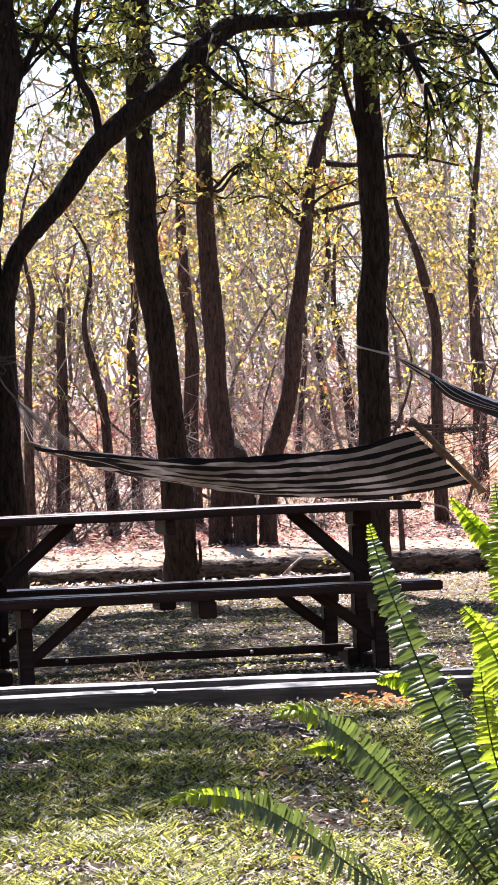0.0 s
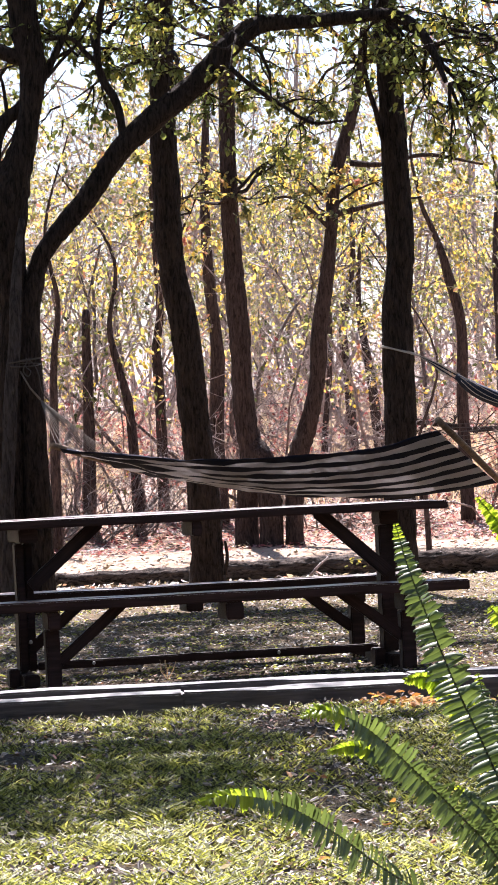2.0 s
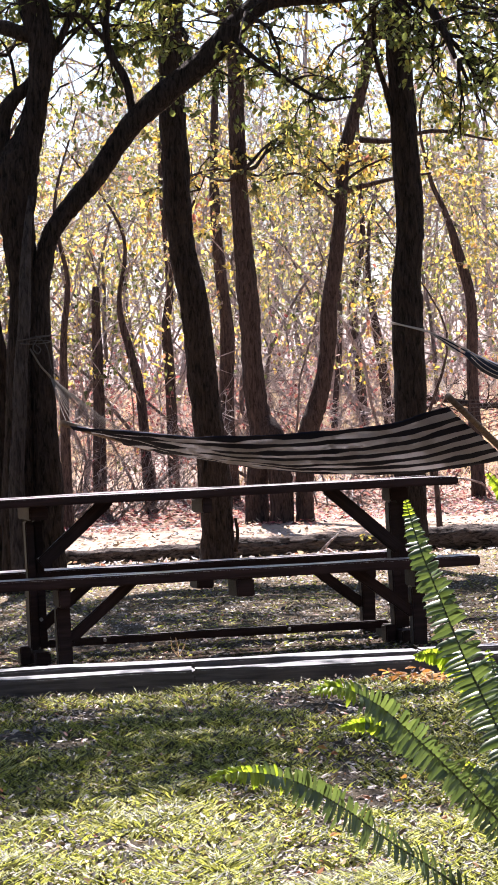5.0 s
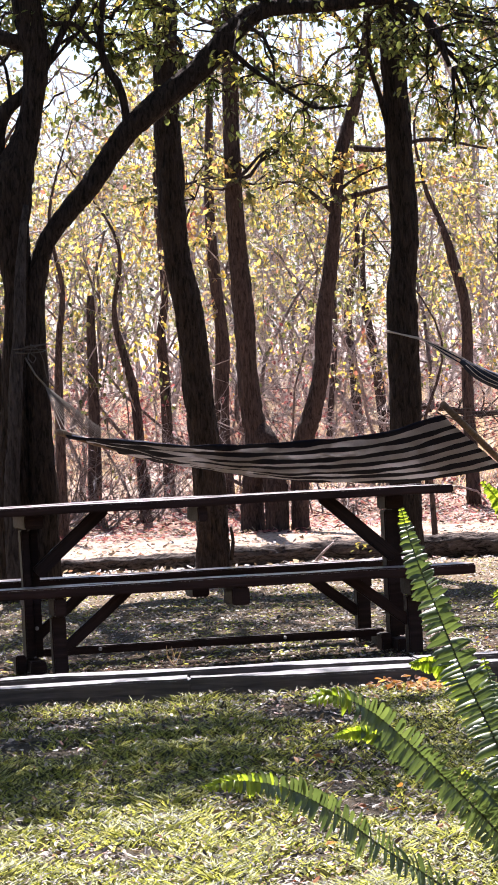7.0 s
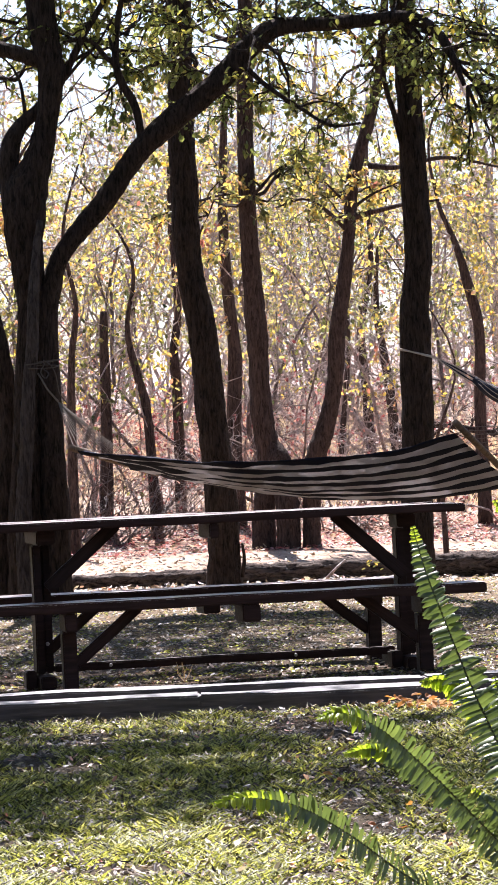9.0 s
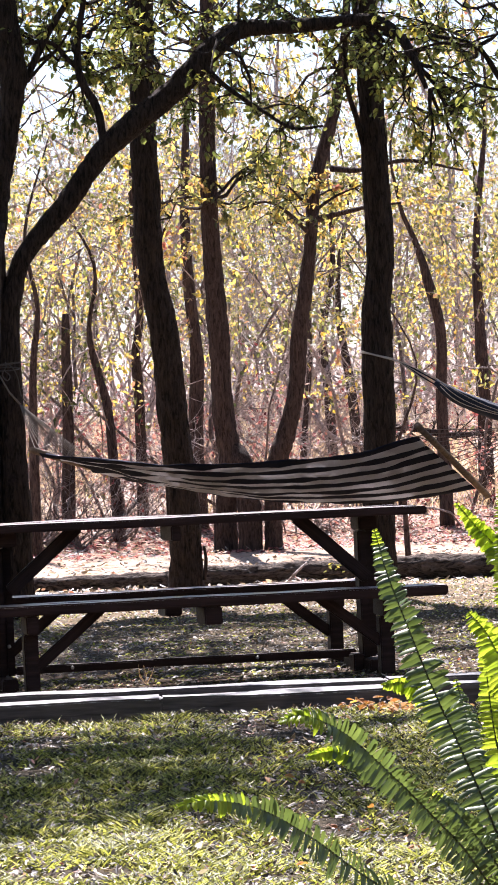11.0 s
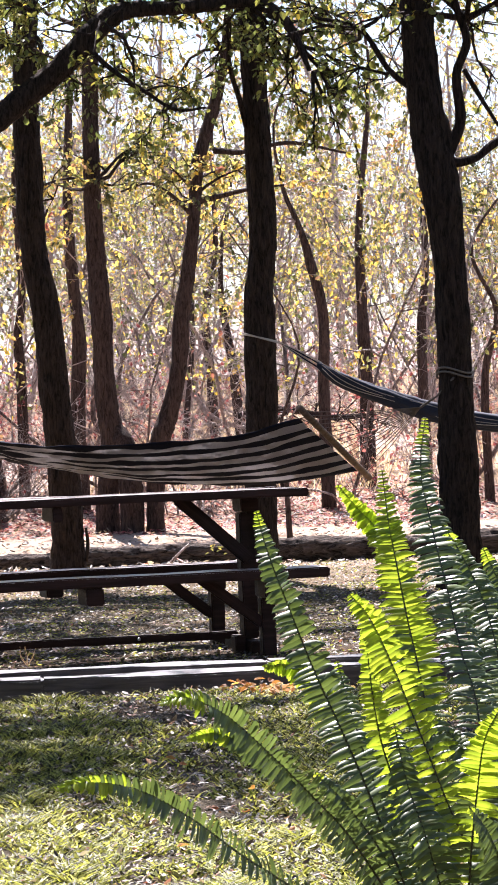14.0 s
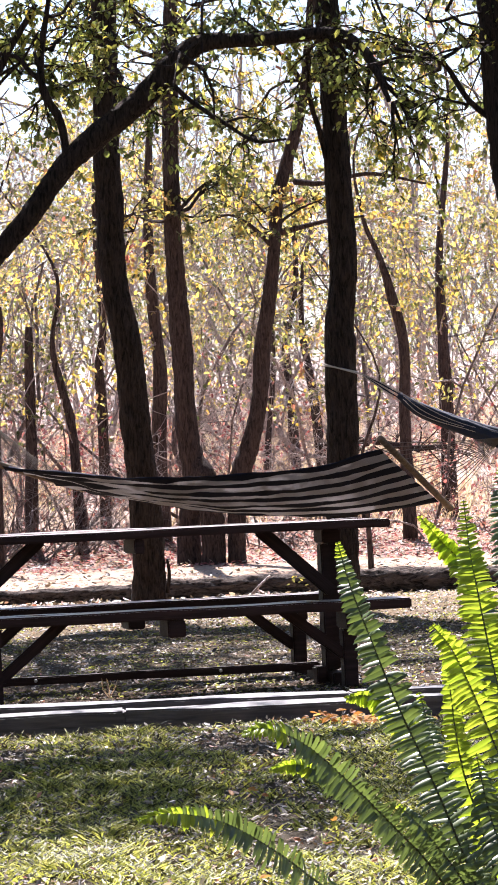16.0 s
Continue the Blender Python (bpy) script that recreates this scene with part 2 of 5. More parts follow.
class Soup:
    """Vertices and faces of one mesh under way."""

    def __init__(self):
        self.v, self.f, self.m = [], [], []

    def tube(self, pts, radii, sides=5, rough=0.0, cap=True, mat=0):
        base, n = len(self.v), len(pts)
        pts = [Vector(p) for p in pts]
        side = None
        for i, p in enumerate(pts):
            t = (pts[min(i + 1, n - 1)] - pts[max(i - 1, 0)])
            t = t.normalized() if t.length > 1e-9 else Vector((0, 0, 1))
            if side is None:
                side = t.orthogonal().normalized()
            side = (side - t * side.dot(t)).normalized()
            up = t.cross(side)
            for k in range(sides):
                a = 2 * math.pi * k / sides
                d = side * math.cos(a) + up * math.sin(a)
                r = radii[i]
                if rough:
                    q = p + d * r
                    r *= 1 + rough * (0.9 * noise.noise((q.x * 24, q.y * 24, q.z * 7)) + 0.9 * noise.noise((q.x * 55, q.y * 55, q.z * 13)) + 0.9 * noise.noise((q.x * 3, q.y * 3, q.z * 2.2)))
                self.v.append(tuple(p + d * r))
        for i in range(n - 1):
            for k in range(sides):
                k2 = (k + 1) % sides
                self.f.append((base + i * sides + k, base + i * sides + k2, base + (i + 1) * sides + k2, base + (i + 1) * sides + k))
                self.m.append(mat)
        if cap:
            self.f.append(tuple(base + k for k in reversed(range(sides))))
            self.f.append(tuple(base + (n - 1) * sides + k for k in range(sides)))
            self.m += [mat, mat]

    def leaf(self, p, way, normal, length, width, mat=0, fold=0.18):
        """An oval, pointed leaf folded along its midrib and bent at the tip."""
        b = len(self.v)
        side = way.cross(normal)
        if side.length < 1e-6:
            side = way.orthogonal()
        side.normalize()
        up = side.cross(way).normalized()
        w = side * width * 0.5
        lift = up * width * fold
        for along, wide, low in ((0.0, 0.0, 0.0), (0.27, 0.85, 0.0), (0.66, 0.84, 0.25), (1.0, 0.0, 2.0), (0.66, -0.84, 0.25), (0.27, -0.85, 0.0)):
            self.v.append(tuple(p + way * (length * along) + w * wide - lift * low))
        self.f += [(b, b + 3, b + 2, b + 1), (b, b + 5, b + 4, b + 3)]
        self.m += [mat] * 2

    def blade(self, p, tip, width):
        b = len(self.v)
        p, tip = Vector(p), Vector(tip)
        mid = (p + tip) / 2 + Vector((0, 0, (tip - p).length * 0.12))
        s = Vector((random.uniform(-1, 1), random.uniform(-0.6, 0.6), 0)).normalized() * width / 2
        self.v += [tuple(p - s), tuple(p + s), tuple(mid + s * 0.8), tuple(mid - s * 0.8), tuple(tip)]
        self.f += [(b, b + 1, b + 2, b + 3), (b + 3, b + 2, b + 4)]
        self.m += [0, 0]

    def mesh(self, name, mats, smooth=False):
        me = bpy.data.meshes.new(name)
        me.from_pydata(self.v, [], self.f)
        for m in (mats if isinstance(mats, (list, tuple)) else (mats,)):
            me.materials.append(m)
        me.polygons.foreach_set("material_index", self.m)
        if smooth:
            me.polygons.foreach_set("use_smooth", [True] * len(self.f))
        me.update()
        return me

    def part(self, name, mats, parent=None, label="", smooth=False):
        ob = new(name, self.mesh(name, mats, smooth))
        ob.parent = parent
        if label:
            ob["label"] = label
        return ob


def part(name, bm, mat, parent, label=""):
    me = bpy.data.meshes.new(name)
    bm.to_mesh(me)
    bm.free()
    me.materials.append(mat)
    ob = new(name, me)
    ob.parent = parent
    if label:
        ob["label"] = label
    return ob


def plank(name, size, m, mat, parent, label="", bevel=0.006, wobble=0.003):
    """A sawn, slightly uneven plank with worn edges; size along x, y, z, centred at pose m."""
    bm = bmesh.new()
    bmesh.ops.create_cube(bm, size=1)
    bmesh.ops.scale(bm, vec=size, verts=bm.verts)
    long_axis = max(range(3), key=lambda i: size[i])
    edges = [e for e in bm.edges if abs((e.verts[0].co - e.verts[1].co)[long_axis]) > size[long_axis] * 0.9]
    bmesh.ops.subdivide_edges(bm, edges=edges, cuts=9)
    bmesh.ops.bevel(bm, geom=[e for e in bm.edges if e.calc_face_angle(0) > 0.5], offset=bevel, segments=2, affect="EDGES")
    off = Vector((random.random() * 50, random.random() * 50, 0))
    for v in bm.verts:
        q = v.co * 3 + off
        v.co += Vector((noise.noise(q), noise.noise(q + Vector((9, 0, 0))), noise.noise(q + Vector((0, 9, 0))))) * wobble * 1.5
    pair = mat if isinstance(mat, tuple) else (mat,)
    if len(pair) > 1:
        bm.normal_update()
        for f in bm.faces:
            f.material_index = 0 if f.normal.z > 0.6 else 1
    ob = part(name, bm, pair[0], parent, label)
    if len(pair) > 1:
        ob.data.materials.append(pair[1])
    ob.matrix_basis = m
    return ob


def thing(name, label, category, at=(0, 0, 0), group=""):
    ob = new(name)
    ob.empty_display_size = 0.1
    ob.location = at
    return tagged(ob, label, category, group)


# ---------------------------------------------------------------- ground
def ground_z(x, y):
    rise = max(0.0, y - 34.0)
    far = 0.05 * rise if rise < 120 else 6.0 + 0.01 * (rise - 120)
    near = 0.02 * noise.noise((x * 0.9, y * 0.9, 0)) + 0.012 * noise.noise((x * 4, y * 4, 3))
    return far * min(1.0, rise / 12) + near * (1 if y < 60 else 0)


def build_ground():
    ys = list(np.linspace(-3, 7, 12)) + list(np.arange(7.2, 36, 0.16)) + list(np.arange(36, 70, 0.8)) + [75, 85, 100, 130, 170, 240, 400, 800, 1600, 3000]
    us = np.linspace(-1, 1, 61)
    verts, faces = [], []
    for y in ys:
        half = 6 + max(0, y) * 0.25 if y < 100 else 31 + (y - 100) * 1.2
        for u in us:
            x = half * (u * 0.35 + 0.65 * u ** 3) + 0.02 * y
            verts.append((x, y, ground_z(x, y)))
    n = len(us)
    for j in range(len(ys) - 1):
        for i in range(n - 1):
            faces.append((j * n + i, j * n + i + 1, (j + 1) * n + i + 1, (j + 1) * n + i))
    me = bpy.data.meshes.new("ground")
    me.from_pydata(verts, [], faces)
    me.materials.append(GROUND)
    me.polygons.foreach_set("use_smooth", [True] * len(faces))
    tagged(new("ground", me), "patchy lawn, bare sand and leaf-strewn bush soil", "ground", kind="structure")


build_ground()


def light_block_behind():
    """An unseen plain wall and roof, added behind the eye to darken what front faces reflect."""
    stucco = plain("stucco", (0.30, 0.22, 0.17), 0.9, 30, 0.2)
    boards = plain("dark_boards", (0.10, 0.07, 0.05), 0.8, 12, 0.3)
    for name, size, at, mat, label in (("blocking_wall", (22.0, 0.25, 4.2), (0.5, -2.6, 2.1), stucco, "unseen rendered wall added to block light behind the eye"),
                                       ("blocking_roof", (22.0, 3.6, 0.16), (0.5, -0.9, 2.75), boards, "unseen dark boarded roof added to block sky light")):
        bm = bmesh.new()
        bmesh.ops.create_cube(bm, size=1)
        bmesh.ops.scale(bm, vec=size, verts=bm.verts)
        bmesh.ops.bevel(bm, geom=bm.edges[:], offset=0.02, segments=2, affect="EDGES")
        ob = part(name, bm, mat, None, label)
        ob.location = at
        tagged(ob, label, "wall" if "wall" in name else "roof", kind="structure")


light_block_behind()


# ---------------------------------------------------------------- trees
rnd = random.Random(4)


def jitter(s):
    return Vector((rnd.gauss(0, s), rnd.gauss(0, s), rnd.gauss(0, s)))


def sprig(wood, leaves, start, way, length, radius, depth, leafiness=1.0, size=0.07, droop=0.15, mats=1):
    """A crooked twig with side twigs and leaves along its outer part."""
    n = 5 if depth else 3
    pts, p, d = [Vector(start)], Vector(start), Vector(way).normalized()
    for i in range(n):
        d = (d + jitter(0.27) + Vector((0, 0, -droop * 0.3))).normalized()
        p = p + d * length / n
        pts.append(p.copy())
    wood.tube(pts, [radius * (1 - 0.92 * i / n) for i in range(n + 1)], 3 if radius < 0.012 else 5, cap=False)
    if depth > 0:
        for k in range(rnd.randint(3, 5)):
            i = rnd.randint(1, n)
            d2 = ((pts[i] - pts[i - 1]).normalized() + jitter(0.75)).normalized()
            sprig(wood, leaves, pts[i], d2, length * rnd.uniform(0.4, 0.7), radius * 0.55, depth - 1, leafiness, size, droop, mats)
    if depth <= 1:
        for k in range(int(rnd.uniform(5, 10) * leafiness)):
            i = rnd.randint(1, n)
            q = pts[i - 1].lerp(pts[i], rnd.random())
            w = ((pts[i] - pts[i - 1]).normalized() * 0.4 + jitter(0.7) + Vector((0, 0, -0.35))).normalized()
            s = size * rnd.uniform(0.55, 1.3)
            leaves.leaf(q, w, (jitter(0.6) + Vector((0, 0, 1))).normalized(), s, s * rnd.uniform(0.5, 0.8), rnd.randrange(mats))


def trunk_part(tree, line, mat, sides=38, rough=0.09, name="trunk", flare=False, step=0.04):
    """line: (point, width) pairs from the bottom up; rounded, ridged bark."""
    arr = [(*p, w / 2) for p, w in line]
    length = sum(math.dist(arr[i][:3], arr[i + 1][:3]) for i in range(len(arr) - 1))
    res = smooth_line(arr, max(8, int(length / step)))
    s = Soup()
    rad = [max(0.004, r[3]) for r in res]
    if flare:
        for i in range(len(rad)):
            h = math.dist(res[i][:3], res[0][:3])
            rad[i] *= 1 + 0.35 * math.exp(-h / 0.12)
    s.tube([r[:3] for r in res], rad, sides, rough * 1.35)
    ob = s.part(name, mat, tree, smooth=True)
    return res


def crown(tree, starts, leaf_mat, length=1.2, radius=0.03, depth=2, leafiness=1.0, size=0.07):
    wood, leaves = Soup(), Soup()
    for p, way, k in starts:
        sprig(wood, leaves, p, way, length * k, radius * k, depth, leafiness, size)
    tagged(wood.part("branchwork", BARK_DARK, tree), kind="stuff")
    tagged(leaves.part("foliage", leaf_mat, tree, "sparse leaves turning from green to yellow"), kind="stuff")


def ring_starts(centre, count, reach, up=0.25):
    out = []
    for i in range(count):
        a = rnd.uniform(0, 2 * math.pi)
        out.append((Vector(centre), Vector((math.cos(a), math.sin(a), rnd.uniform(-0.25, 0.6) + up)), rnd.uniform(0.7, 1.25) * reach))
    return out


def spread(tree, top, targets, leaf_mat, leafiness=1.3, size=0.07):
    """Limbs from a trunk's top out to the targets, with leafy sprigs all along them."""
    wood, leaves = Soup(), Soup()
    for q in targets:
        a, b = Vector(top), Vector(q)
        mid = a.lerp(b, 0.5) + Vector((0, 0, 0.12 * (b - a).length)) + jitter(0.1)
        pts = smooth_line([tuple(a), tuple(mid), tuple(b)], 12)
        wood.tube(pts, [0.035 * (1 - 0.8 * i / 11) + 0.004 for i in range(12)], 6, cap=False)
        for k in range(17):
            i = rnd.randint(5, 11)
            sprig(wood, leaves, pts[i], Vector((rnd.gauss(0, 1), rnd.gauss(0, 1), rnd.gauss(0.12, 0.3))), rnd.uniform(0.5, 0.95), 0.013, 1, leafiness, size)
    tagged(wood.part("overhead_branchwork", BARK_DARK, tree), kind="stuff")
    tagged(leaves.part("overhead_foliage", leaf_mat, tree, "leafy canopy turning yellow"), kind="stuff")


def add_root(p):
    """The same point pushed just below the ground."""
    return (p[0], p[1], ground_z(p[0], p[1]) - 0.06)


def build_trees():
    # leaning trunk behind the table
    d = 26.6
    t = thing("tree", "slender dark-barked tree leaning over bare sand", "tree", group="bush trees")
    line = [(add_root((-0.262, 26.600, -0.015)), 0.283), ((-0.247, 26.600, 0.546), 0.249), ((-0.298, 26.600, 1.381), 0.233), ((-0.346, 26.600, 2.007), 0.220),
            ((-0.409, 26.600, 2.426), 0.208), ((-0.420, 26.600, 3.051), 0.216), ((-0.425, 26.600, 3.551), 0.195), ((-0.400, 26.600, 4.299), 0.187), ((-0.385, 26.600, 5.130), 0.158), ((-0.299, 26.600, 6.041), 0.091)]
    line = [((p[0] + 0.008, p[1], p[2]), w * 0.92) for p, w in line]
    trunk_part(t, line, BARK_DARK, flare=True)
    crown(t, ring_starts((-0.384, 26.600, 4.631), 5, 1.0) + ring_starts((-0.333, 26.600, 5.669), 7, 1.2) + ring_starts((-0.419, 26.600, 3.925), 3, 0.6), LEAF_GREEN, leafiness=1.1, size=0.05)

    spread(t, (-0.383, 26.600, 5.172), [(-0.9, 24.6, 6.9), (0.3, 25.4, 7.1), (-1.8, 26.6, 7.3), (0.9, 27.0, 7.1)], LEAF_GREEN)

    # forked clump further back
    t = thing("tree", "forked brown-barked tree clump with spreading stems on leaf litter", "tree", group="bush trees")
    trunk_part(t, [(add_root((0.081, 37.500, 0.016)), 0.270), ((0.097, 37.500, 0.456), 0.234), ((0.169, 37.500, 0.980), 0.258), ((0.113, 37.500, 1.511), 0.223), ((0.097, 37.500, 2.391), 0.217),
                   ((0.064, 37.500, 3.273), 0.182), ((0.072, 37.500, 4.153), 0.176), ((0.097, 37.500, 5.031), 0.164), ((0.169, 37.500, 6.494), 0.129)], BARK_BROWN, 14, name="trunk")
    trunk_part(t, [(add_root((0.331, 37.300, 0.009)), 0.258), ((0.338, 37.300, 0.505), 0.234), ((0.283, 37.400, 0.916), 0.258), ((0.156, 37.500, 1.186), 0.176)], BARK_BROWN, 14, name="stem")
    trunk_part(t, [(add_root((0.577, 37.300, 0.027)), 0.201), ((0.585, 37.300, 0.435), 0.179), ((0.631, 37.300, 0.899), 0.211), ((0.773, 37.300, 1.301), 0.190), ((0.883, 37.300, 1.762), 0.169), ((0.938, 37.300, 2.285), 0.169),
                   ((1.034, 37.300, 2.805), 0.153), ((1.106, 37.300, 3.327), 0.127), ((1.158, 37.300, 3.791), 0.137), ((1.242, 37.300, 4.079), 0.127), ((1.393, 37.300, 4.538), 0.122), ((1.497, 37.300, 5.000), 0.095), ((1.658, 37.300, 6.392), 0.074)], BARK_BROWN, 14, name="stem")
    trunk_part(t, [((1.140, 37.300, 3.430), 0.070), ((1.396, 37.200, 3.481), 0.053), ((1.685, 37.100, 3.529), 0.041), ((2.029, 37.000, 3.552), 0.023)], BARK_BROWN, 6, name="limb")
    trunk_part(t, [((1.335, 37.300, 3.957), 0.070), ((1.650, 37.200, 3.922), 0.053), ((2.114, 37.100, 3.990), 0.041), ((2.681, 37.000, 3.856), 0.023)], BARK_BROWN, 6, name="limb")
    trunk_part(t, [((1.109, 37.300, 3.268), 0.059), ((0.873, 37.200, 3.506), 0.047), ((0.645, 37.100, 3.627), 0.029), ((0.350, 37.000, 3.547), 0.018)], BARK_BROWN, 6, name="limb")
    crown(t, ring_starts((0.115, 37.500, 5.265), 5, 1.0) + ring_starts((0.161, 37.500, 6.201), 4, 1.2) + ring_starts((1.444, 37.300, 5.002), 5, 1.0) + ring_starts((1.574, 37.300, 5.871), 4, 1.2) + ring_starts((1.120, 37.300, 3.501), 5, 0.9) + ring_starts((0.066, 37.300, 3.669), 5, 0.8), LEAF_YELLOW, leafiness=1.6, size=0.06)

    # trunk by the table, which carries the blue hammock
    t = thing("tree", "dark straight-trunked tree with a rope tied round it", "tree", group="bush trees")
    line = [(add_root((1.112, 25.000, -0.020)), 0.250), ((1.103, 25.000, 0.117), 0.227), ((1.126, 25.000, 0.663), 0.219), ((1.150, 25.000, 1.092), 0.211), ((1.163, 25.000, 1.678), 0.215), ((1.167, 25.000, 1.991), 0.203),
            ((1.198, 25.000, 2.224), 0.191), ((1.213, 25.000, 2.458), 0.191), ((1.201, 25.000, 2.850), 0.184), ((1.197, 25.000, 3.241), 0.188), ((1.189, 25.000, 3.633), 0.176), ((1.180, 25.000, 4.024), 0.168), ((1.170, 25.000, 5.002), 0.133), ((1.275, 25.000, 6.366), 0.070)]
    trunk_part(t, line, BARK_DARK, flare=True)
    trunk_part(t, [((1.158, 25.000, 3.008), 0.055), ((1.083, 24.900, 3.315), 0.043), ((1.021, 24.800, 3.542), 0.035), ((1.016, 24.700, 3.841), 0.023)], BARK_DARK, 6, name="limb")
    crown(t, ring_starts((1.169, 25.000, 3.850), 4, 0.35, -0.4) + ring_starts((1.192, 25.000, 4.258), 3, 0.6, 0.0) + ring_starts((1.187, 25.000, 5.197), 3, 0.8)
          , LEAF_GREEN, leafiness=0.75, size=0.045)
    spread(t, (1.171, 25.000, 5.041), [(0.2, 23.2, 6.3), (1.4, 23.6, 6.4), (0.6, 26.3, 6.5), (1.9, 25.6, 6.4)], LEAF_GREEN, 1.2)

    # the tree beside the lawn whose canopy shades it
    t = thing("tree", "spreading dark-barked tree that shades the lawn", "tree", group="bush trees")
    trunk_part(t, [(add_root((-2.9, 15.4, 0)), 0.30), ((-2.85, 15.4, 1.5), 0.25), ((-2.7, 15.4, 3.2), 0.22), ((-2.5, 15.3, 4.6), 0.14), ((-2.3, 15.3, 5.8), 0.05)], BARK_DARK, flare=True)
    reach = [(rnd.uniform(-2.1, 1.7), 13.2 + 4.6 * ((k * 0.618) % 1), 4.9 + 0.2 * (k % 3)) for k in range(32)]
    reach = [q for q in reach if not (-0.6 < q[0] < 0.95 and 13.7 < q[1] < 16.9)]
    reach += [(-2.0, 17.4, 5.0), (-1.6, 17.0, 4.9), (-1.2, 17.6, 5.1), (-0.9, 17.2, 5.0), (0.8, 17.2, 4.9), (1.1, 17.6, 5.1), (-1.5, 13.3, 5.0), (-0.8, 13.6, 5.0), (-1.1, 14.2, 5.1)]
    spread(t, (-2.5, 15.3, 4.5), reach, LEAF_GREEN, 0.8)

    # trunk that carries the striped hammock's far end
    t = thing("tree", "dark rough-barked tree with the striped hammock's rope knotted round it", "tree", group="bush trees")
    line = [(add_root((2.198, 22.000, -0.074)), 0.268), ((2.196, 22.000, 0.194), 0.247), ((2.200, 22.000, 0.538), 0.241), ((2.204, 22.000, 0.882), 0.230), ((2.203, 22.000, 1.432), 0.206), ((2.203, 22.000, 1.845), 0.196), ((2.190, 22.000, 2.190), 0.206),
            ((2.161, 22.000, 2.501), 0.234), ((2.121, 22.000, 2.777), 0.241), ((2.077, 22.000, 3.123), 0.213), ((2.054, 22.000, 3.640), 0.196), ((2.046, 22.000, 4.501), 0.151), ((2.116, 22.000, 5.358), 0.083)]
    trunk_part(t, line, BARK_DARK, flare=True)
    trunk_part(t, [((2.220, 22.000, 2.670), 0.076), ((2.298, 22.000, 2.873), 0.069), ((2.288, 22.000, 3.149), 0.058), ((2.359, 22.000, 3.352), 0.052), ((2.306, 22.000, 3.561), 0.045), ((2.244, 22.000, 3.908), 0.031)], BARK_DARK, 9, name="limb")
    trunk_part(t, [((2.224, 22.000, 2.608), 0.069), ((2.380, 22.000, 2.636), 0.055), ((2.522, 22.000, 2.733), 0.048), ((2.786, 22.000, 2.870), 0.031)], BARK_DARK, 9, name="limb")
    trunk_part(t, [((2.334, 22.000, 3.181), 0.034), ((2.430, 22.000, 3.005), 0.028), ((2.543, 22.000, 2.811), 0.017)], BARK_DARK, 6, name="limb")
    trunk_part(t, [((2.030, 22.000, 3.057), 0.045), ((1.871, 22.000, 3.201), 0.038), ((1.709, 22.000, 3.448), 0.031), ((1.437, 22.000, 3.529), 0.021)], BARK_DARK, 6, name="limb")
    crown(t, ring_starts((2.053, 22.000, 3.847), 4, 0.9, 0.0) + ring_starts((2.056, 22.000, 4.500), 6, 1.2) + ring_starts((1.709, 22.000, 3.448), 4, 0.6, -0.1) + ring_starts((2.365, 22.000, 3.490), 4, 0.7, 0) + ring_starts((1.869, 22.000, 3.166), 2, 0.5, -0.2), LEAF_GREEN, leafiness=0.6, size=0.05)

    spread(t, (2.046, 22.000, 4.501), [(0.9, 21.6, 5.9), (2.4, 21.4, 5.9), (3.3, 21.9, 6.1), (0.4, 22.6, 6.3), (1.6, 23.6, 6.6), (2.8, 24.2, 6.5), (1.3, 22.4, 6.0)], LEAF_GREEN)

    # many-stemmed tree with the long arching limb
    t = thing("tree", "large dark multi-stemmed tree with a long arching limb", "tree", group="bush trees")
    trunk_part(t, [(add_root((-1.554, 24.000, 0.0)), 0.235), ((-1.515, 24.000, 0.733), 0.217), ((-1.478, 24.000, 1.294), 0.195), ((-1.451, 24.000, 1.744), 0.172), ((-1.429, 24.000, 2.062), 0.172), ((-1.435, 24.000, 2.344), 0.217), ((-1.447, 24.000, 2.588), 0.270),
                   ((-1.425, 24.000, 2.831), 0.277), ((-1.340, 24.000, 3.034), 0.185), ((-1.283, 24.000, 3.220), 0.150), ((-1.244, 24.000, 3.424), 0.160), ((-1.224, 24.000, 3.611), 0.172), ((-1.246, 24.000, 3.800), 0.187), ((-1.274, 24.000, 4.008), 0.187), ((-1.290, 24.000, 4.328), 0.165), ((-1.256, 24.000, 4.928), 0.112), ((-1.19, 24.000, 5.6), 0.08)], BARK_DARK, flare=True)
    trunk_part(t, [(add_root((-1.700, 24.200, 0.032)), 0.200), ((-1.680, 24.200, 0.656), 0.165), ((-1.610, 24.200, 1.221), 0.140), ((-1.640, 24.150, 1.706), 0.120), ((-1.720, 24.150, 2.156), 0.110), ((-1.80, 24.15, 2.8), 0.10)], BARK_DARK, name="stem", flare=True)
    trunk_part(t, [(add_root((-1.524, 23.780, 0.0)), 0.111), ((-1.520, 23.780, 0.736), 0.104), ((-1.484, 23.780, 1.106), 0.096), ((-1.457, 23.780, 1.477), 0.096), ((-1.417, 23.780, 1.773), 0.089), ((-1.404, 23.780, 1.996), 0.082), ((-1.386, 23.800, 2.218), 0.074), ((-1.361, 23.820, 2.440), 0.059), ((-1.331, 23.840, 2.625), 0.045)], BARK_GREY, 16, name="vine")
